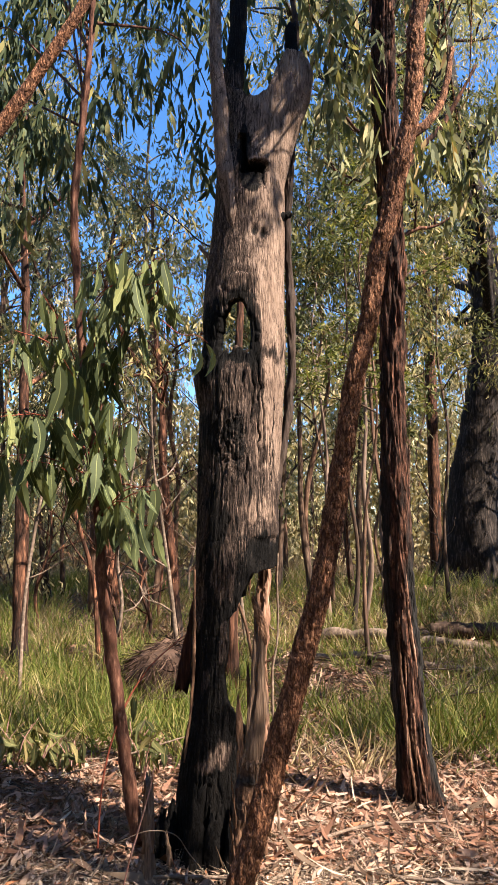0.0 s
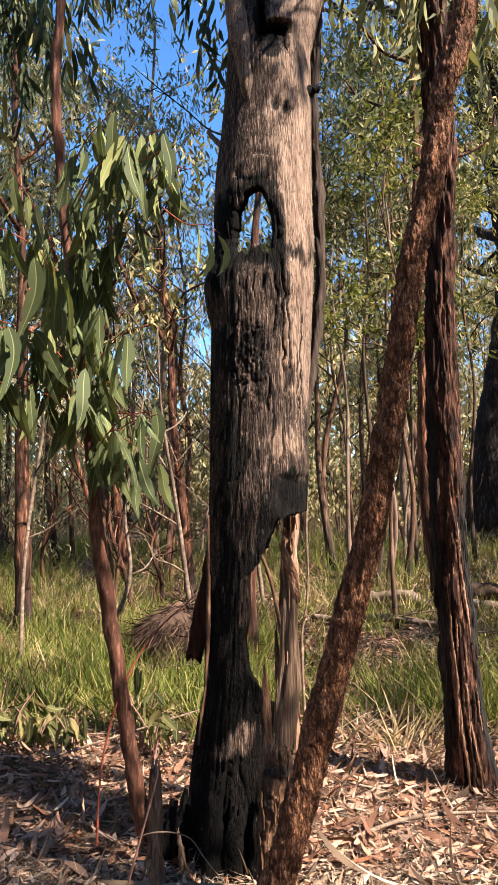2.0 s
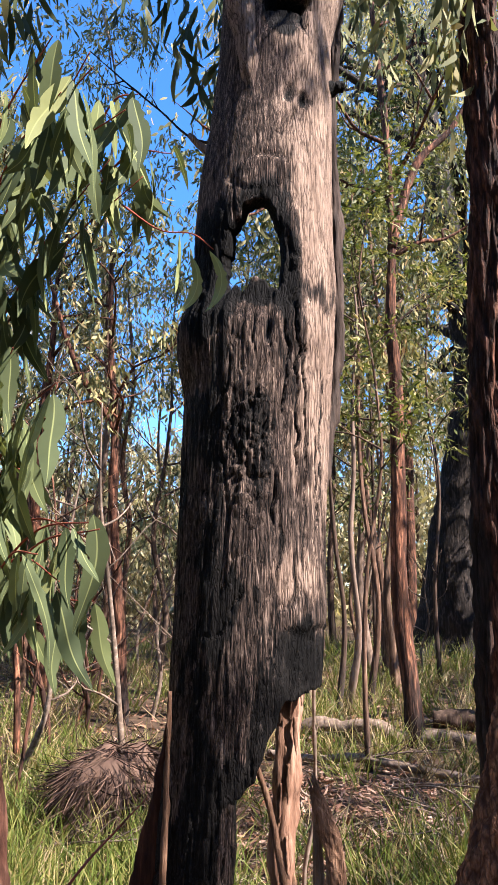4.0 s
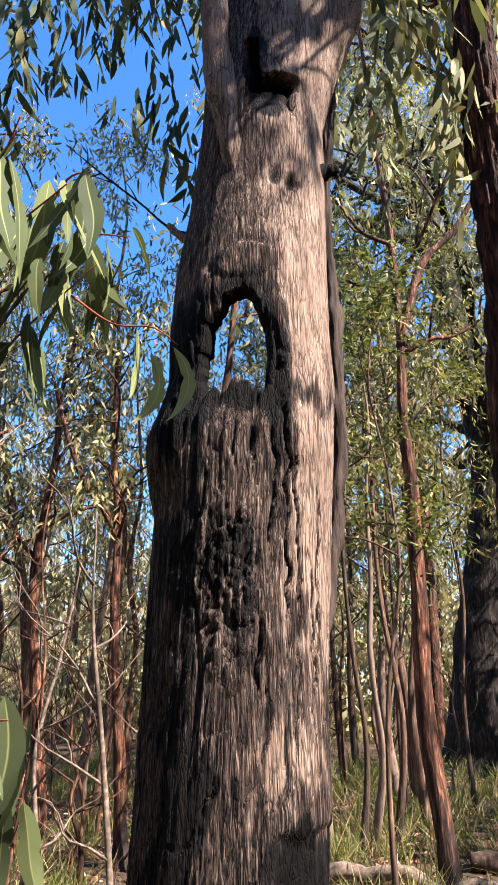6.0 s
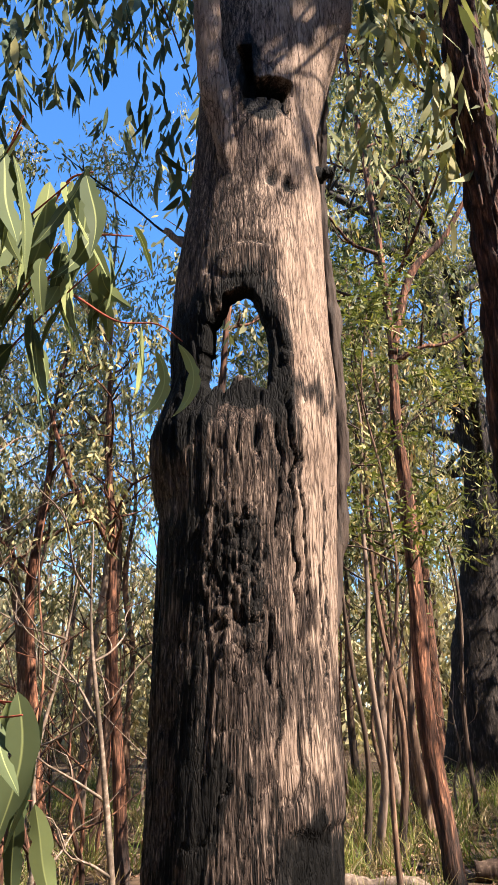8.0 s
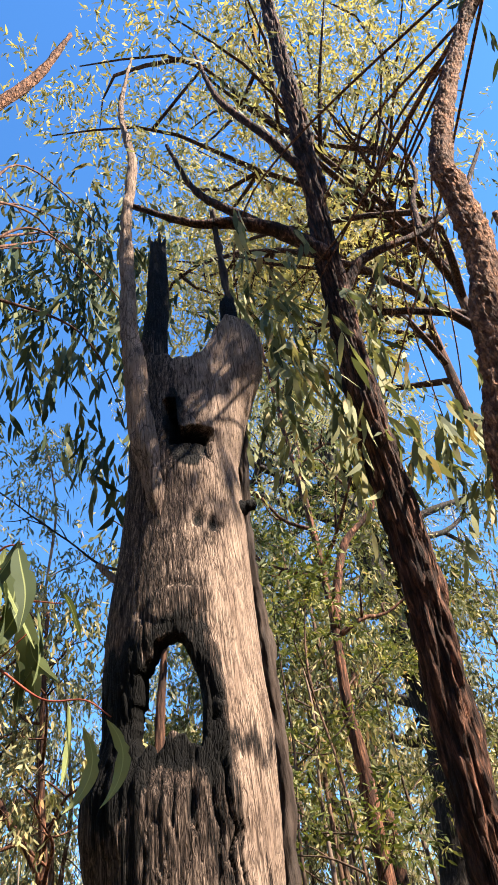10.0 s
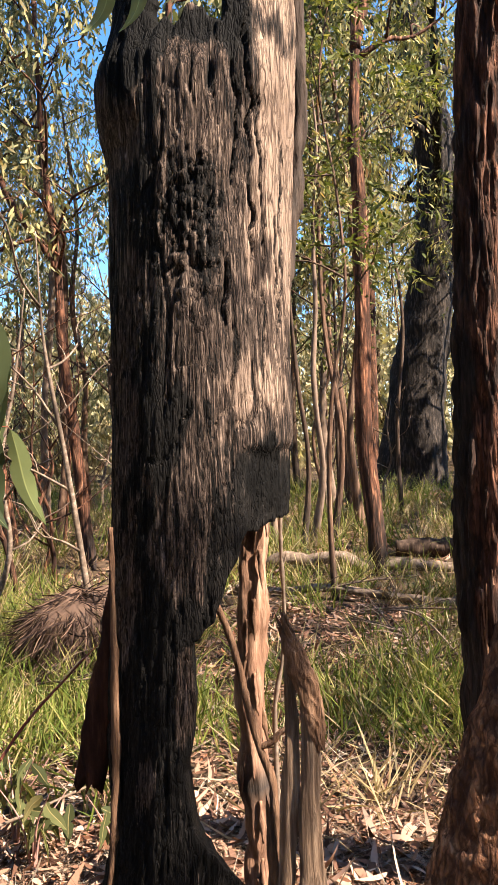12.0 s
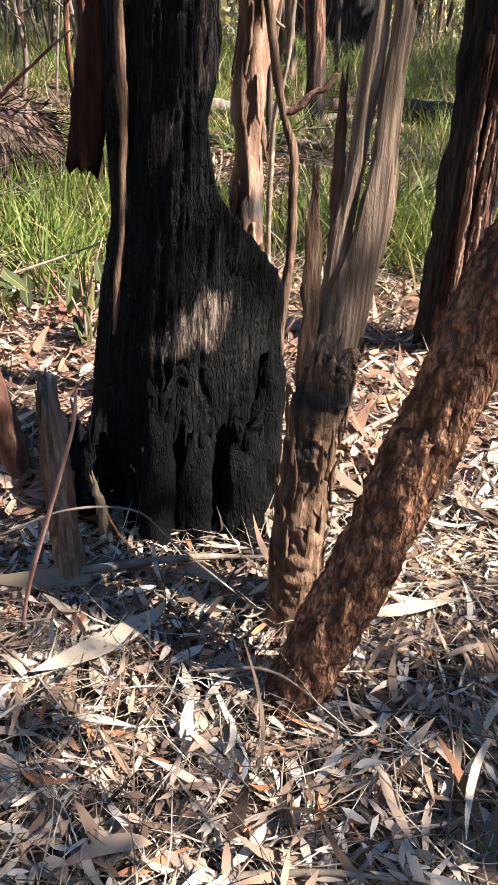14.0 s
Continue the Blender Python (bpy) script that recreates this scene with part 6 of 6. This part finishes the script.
# ---- grass ----
def grass_patch(n, xr, yr, length, seed, mat, tuft=22, lean_=0.55, keep=None):
    g = np.random.default_rng(seed)
    m = n // tuft
    x = xr[0] + (xr[1] - xr[0]) * g.random(m)
    y = yr[0] + (yr[1] - yr[0]) * g.random(m)
    if keep is not None:
        ok = keep(x, y, g)
        x, y = x[ok], y[ok]
    x, y = np.repeat(x, tuft), np.repeat(y, tuft)
    x, y = x + g.normal(size=len(x)) * 0.07, y + g.normal(size=len(y)) * 0.07
    p = np.stack((x, y, ground_z(x, y) - 0.02), -1)
    w = np.stack((g.normal(size=len(x)) * lean_, g.normal(size=len(x)) * lean_, np.full(len(x), 1.0)), -1)
    return leaf_arrays(p, w, length, 0.008, 0.0, seed + 1, 3, 0.5)


def in_view(x, y, g):
    return np.abs(x - 0.1) < 0.42 * (y - 0.2) + 0.6


def meadow(x, y, g):
    return in_view(x, y, g) & ((np.sin(1.9 * x + 0.5) * np.sin(1.5 * y) + g.random(len(x)) * 1.3) > 0.35)


v, l, s = joined([grass_patch(15000, (-4.5, 4.5), (5.5, 9.5), 0.27, 600, GRASS, keep=meadow), grass_patch(21000, (-8, 8), (9.5, 18), 0.45, 604, GRASS, keep=meadow),
                  grass_patch(2200, (-1.9, -0.45), (5.0, 6.2), 0.26, 608, GRASS, keep=meadow), grass_patch(4200, (-2.6, -0.3), (5.3, 8.0), 0.36, 609, GRASS, 30, 0.7, in_view), grass_patch(500, (0.9, 2.2), (5.4, 6.6), 0.42, 612, GRASS, 34), grass_patch(500, (0.4, 2.2), (5.2, 6.6), 0.3, 613, GRASS, 20, 0.9), grass_patch(70, (0.08, 0.32), (2.5, 2.72), 0.12, 616, GRASS, 7)])
tagged(new("grass", mesh_of("grass", v, l, s, GRASS)), "tussocks of long green woodland grass", "grass", kind="stuff")
v, l, s = joined([grass_patch(15000, (-6, 6), (4.9, 14), 0.34, 620, STRAW, keep=meadow, lean_=0.9), grass_patch(9000, (-14, 14), (14, 34), 0.6, 624, STRAW, keep=in_view)])
tagged(new("dry_grass", mesh_of("dry_grass", v, l, s, STRAW)), "bleached dry grass stalks among the green", "grass", kind="stuff")


# ---- leaf litter and sticks ----
def litter(n, xr, yr, length, width, seed, lift=0.02, stations=4, keep=None, curl=0.6):
    g = np.random.default_rng(seed)
    x = xr[0] + (xr[1] - xr[0]) * g.random(n)
    y = yr[0] + (yr[1] - yr[0]) * g.random(n)
    if keep is not None:
        ok = keep(x, y, g)
        x, y = x[ok], y[ok]
    n = len(x)
    p = np.stack((x, y, ground_z(x, y) + 0.004 + lift * g.random(n)), -1)
    a = g.random(n) * 6.283
    w = np.stack((np.cos(a), np.sin(a), g.normal(size=n) * 0.09), -1)
    return leaf_arrays(p, w, length, width, 0.35, seed + 1, stations, curl, True, 0.9)


v, l, s = joined([litter(11000, (-1.2, 1.2), (2.1, 3.5), 0.036, 0.010, 700, 0.06, 2), litter(2800, (-1.2, 1.2), (2.1, 3.5), 0.085, 0.014, 703, 0.06, 5, None, 0.4), litter(300, (-1.2, 1.2), (2.1, 3.5), 0.13, 0.026, 704, 0.06, 7, None, 0.25), litter(2500, (-1.8, 1.8), (0.2, 2.1), 0.1, 0.022, 716)])
tagged(new("leaf_litter", mesh_of("leaf_litter", v, l, s, LEAF_DRY)), "thick litter of dry tan and grey gum leaves", "leaf litter", kind="stuff")
v, l, s = joined([litter(9000, (-1.7, 1.7), (3.5, 5.0), 0.045, 0.013, 701, 0.06, 2), litter(5200, (-1.7, 1.7), (3.5, 5.0), 0.1, 0.02, 705, 0.07, 5, None, 0.5), litter(700, (-1.6, 1.6), (3.5, 5.0), 0.14, 0.034, 706, 0.07, 6, None, 0.4), litter(19000, (-3.5, 3.5), (4.5, 8), 0.085, 0.02, 708, 0.035, 2, in_view), litter(9000, (-7, 7), (8, 16), 0.12, 0.028, 712, 0.03, 2, in_view)])
tagged(new("leaf_litter", mesh_of("leaf_litter", v, l, s, LEAF_RUST)), "thick litter of curled rust and pinkish gum leaves", "leaf litter", kind="stuff")

STALK = leaf_material("dry_stalk", [(0, (0.04, 0.026, 0.018)), (0.35, (0.14, 0.095, 0.065)), (0.7, (0.33, 0.25, 0.18)), (1, (0.58, 0.48, 0.37))], 0.1, 0.85, 0.05)
v, l, s = joined([litter(34000, (-1.7, 1.7), (2.1, 4.9), 0.12, 0.0022, 720, 0.06, 2), litter(700, (-1.6, 1.6), (2.1, 4.8), 0.2, 0.010, 724, 0.07, 5), litter(130, (-1.3, 1.3), (2.2, 4.4), 0.24, 0.036, 726, 0.06, 7, None, 0.2), litter(5000, (-3, 3), (4.7, 7), 0.2, 0.006, 728, 0.06, 2, in_view)])
tagged(new("straw_litter", mesh_of("straw_litter", v, l, s, STALK)), "tangle of dry stalks and thin bark strips on the ground", "straw", kind="stuff")


def sticks(n, xr, yr, length, r, seed):
    g = np.random.default_rng(seed)
    out = []
    for k in range(n):
        x, y = xr[0] + (xr[1] - xr[0]) * g.random(), yr[0] + (yr[1] - yr[0]) * g.random()
        a, L = g.random() * 6.283, length * (0.4 + g.random())
        dx, dy = math.cos(a) * L, math.sin(a) * L
        z0, z1, z2 = (float(ground_z(x + dx * f, y + dy * f)) + 0.012 + 0.055 * g.random() for f in (0, 0.5, 1))
        out.append(tube_arrays([(x, y, z0), (x + dx * 0.5 + g.normal() * 0.04 * L, y + dy * 0.5 + g.normal() * 0.04 * L, z1 + 0.01), (x + dx, y + dy, z2)], (r, r * 0.8, r * 0.4), 4, 3))
    return out


v, l, s = joined(sticks(4500, (-1.6, 1.6), (2.1, 4.9), 0.16, 0.0012, 800) + sticks(380, (-1.5, 1.5), (2.15, 5), 0.3, 0.003, 801) + sticks(300, (-4, 4), (4.8, 9), 0.5, 0.006, 802))
tagged(new("twig_litter", mesh_of("twig_litter", v, l, s, BARK_TWIG, True, {"char": np.zeros(len(v))})), "dry fallen twigs strewn over the leaf litter", "twigs", kind="stuff")
STICKS = (([(-0.52, 3.29, 0.0), (-0.42, 3.3, 0.03), (-0.2, 3.31, 0.035), (-0.05, 3.3, 0.03)], 0.009), ([(-0.52, 3.2, 0.2), (-0.4, 3.2, 0.245), (-0.29, 3.2, 0.234), (-0.231, 3.2, 0.163), (-0.13, 3.17, 0.07), (-0.03, 3.12, 0.0)], 0.0022),
          ([(0.12, 3.17, 0.0), (0.2, 3.18, 0.025), (0.39, 3.17, 0.03), (0.62, 3.14, 0.02)], 0.007), ([(-0.1, 2.44, 0.02), (0.1, 2.43, 0.03), (0.5, 2.55, 0.02)], 0.005), ([(0.15, 3.7, -0.02), (0.5, 3.9, 0.02), (0.9, 3.95, 0.03)], 0.009), ([(0.35, 3.5, 0.0), (0.7, 3.3, 0.04), (1.1, 3.25, 0.05)], 0.007), ([(-0.2, 3.02, 0.04), (-0.1, 2.96, 0.09), (0.0, 2.9, 0.03)], 0.003), ([(1.0, 7.6, 0.1), (1.25, 6.9, 0.25), (1.4, 6.2, 0.05)], 0.008), ([(-1.3, 4.6, 0.0), (-0.8, 4.75, 0.12), (-0.3, 5.0, 0.22)], 0.006))
gK = np.random.default_rng(860)
LOOSE = []
for k in range(34):
    x, y = -0.9 + 1.9 * gK.random(), 2.35 + 1.9 * gK.random() ** 1.2
    a, long = gK.random() * 6.283, 0.18 + 0.35 * gK.random()
    run = [(x + math.cos(a) * long * f, y + math.sin(a) * long * f + 0.05 * long * math.sin(3 * f + k)) for f in (0, 0.35, 0.7, 1.0)]
    if min(math.hypot(px - qx, py - qy) for px, py in run for qx, qy in ((-0.02, 3.16), (-0.05, 2.98), (-0.15, 3.66), (-0.42, 3.32), (-0.62, 3.44), (-0.25, 3.6), (0.03, 3.96))) < 0.13:
        continue
    LOOSE.append(([(px, py, float(ground_z(px, py)) + 0.03 + 0.035 * gK.random()) for px, py in run], 0.0022 + 0.004 * gK.random() ** 2))
for k, (pts, r0) in enumerate(list(STICKS) + LOOSE):
    st = thing("stick", pts[0], "dry grey fallen stick lying on leaf litter", "stick", "fallen sticks")
    stem("rod", pts, (r0, r0 * 0.9, r0 * 0.5), BARK_TWIG, st, "", 30, 8, r0 * 0.3, 8, 4, 820 + k)
pink = thing("leaning_twig", (-0.5, 3.19, 0.0), "thin pinkish twig leaning up out of the litter", "twig")
stem("rod", [(-0.505, 3.19, -0.03), (-0.47, 3.17, 0.12), (-0.42, 3.145, 0.28), (-0.372, 3.12, 0.43), (-0.359, 3.12, 0.5)], (0.004, 0.0038, 0.0035, 0.003, 0.002), PINK_TWIG, pink, "", 40, 7, 0.0012, 16, 4, 835)
red = thing("seedling", (-0.72, 3.62, -0.06), "tall spindly gum seedling, nearly bare red stem", "seedling", "gum seedlings in the litter")
stem("stalk", [(-0.72, 3.62, -0.1), (-0.7, 3.64, 0.3), (-0.63, 3.69, 0.58), (-0.528, 3.79, 0.765), (-0.43, 3.94, 0.86), (-0.368, 4.04, 0.91)], (0.005, 0.0045, 0.004, 0.0035, 0.003, 0.0015), RED_TWIG, red, "", 40, 7, 0.001, 16, 4, 836)
sprig(red, (-0.64, 3.68, 0.55), (-0.56, 3.82, 0.6), 3, 837, 0.7, 0.002)
# bare twigs standing beside the stump
for k, (pts, r0) in enumerate((([(0.05, 3.6, -0.06), (0.03, 3.6, 0.25), (0.04, 3.6, 0.5), (0.04, 3.6, 0.7), (0.009, 3.6, 0.81), (-0.006, 3.6, 0.875), (-0.02, 3.6, 0.96), (-0.044, 3.6, 1.045), (-0.07, 3.6, 1.11)], 0.010), ([(0.1, 3.98, -0.1), (0.08, 3.98, 0.3), (0.075, 3.98, 0.7), (0.1, 3.98, 0.86), (0.109, 3.98, 1.0), (0.108, 3.98, 1.15), (0.114, 3.98, 1.32)], 0.007))):
    tw = thing("bare_twig", pts[0], "bare crooked twig standing upright behind the stump" if k == 0 else "thin pale bare twig standing behind the stump", "twig", "bare twigs")
    stem("rod", pts, (r0, r0 * 0.9, r0 * 0.7), BARK_TWIG if k else BARK_STRINGY, tw, "", 90, 10, r0 * 0.5, 24, 4, 840 + k)
    if k == 0:
        stem("side_twig", [(0.012, 3.6, 0.8), (0.035, 3.595, 0.805), (0.06, 3.59, 0.83), (0.085, 3.585, 0.842), (0.102, 3.58, 0.865)], (0.008, 0.006, 0.006, 0.005, 0.003), BARK_STRINGY, tw, "", 30, 8, 0.003, 10, 4, 845)
    else:
        for z0, s in ((0.75, 1), (0.93, -1), (1.08, 1)):
            stem("side_twig", [(0.09, 3.98, z0), (0.09 + 0.02 * s, 3.98, z0 + 0.015), (0.09 + 0.03 * s, 3.97, z0 + 0.05)], (0.004, 0.003, 0.001), BARK_TWIG, tw, "", 10, 6)
# the long dead twig that reaches out into the sky behind the burnt trunk
reach = thing("hanging_twig", (-0.29, 4.05, 2.93), "thin dark dead twig caught behind the burnt trunk", "twig")
stem("rod", [(-0.19, 4.0, 3.0), (-0.3, 4.1, 3.1), (-0.41, 4.1, 3.205), (-0.55, 4.1, 3.335), (-0.68, 4.1, 3.46)], (0.005, 0.004, 0.0035, 0.003, 0.0015), BARK_BIG, reach, "", 40, 7, 0.002, 20, 4, 850)
for q, (x, z, dx, dz) in enumerate(((-0.42, 3.215, -0.05, 0.1), (-0.55, 3.335, -0.1, 0.0), (-0.6, 3.385, -0.02, 0.1), (-0.5, 3.29, -0.1, 0.06))):
    stem("side_twig", [(x, 4.1, z), (x + dx * 0.5, 4.12, z + dz * 0.6), (x + dx, 4.12, z + dz)], (0.003, 0.002, 0.001), BARK_BIG, reach, "", 10, 5)
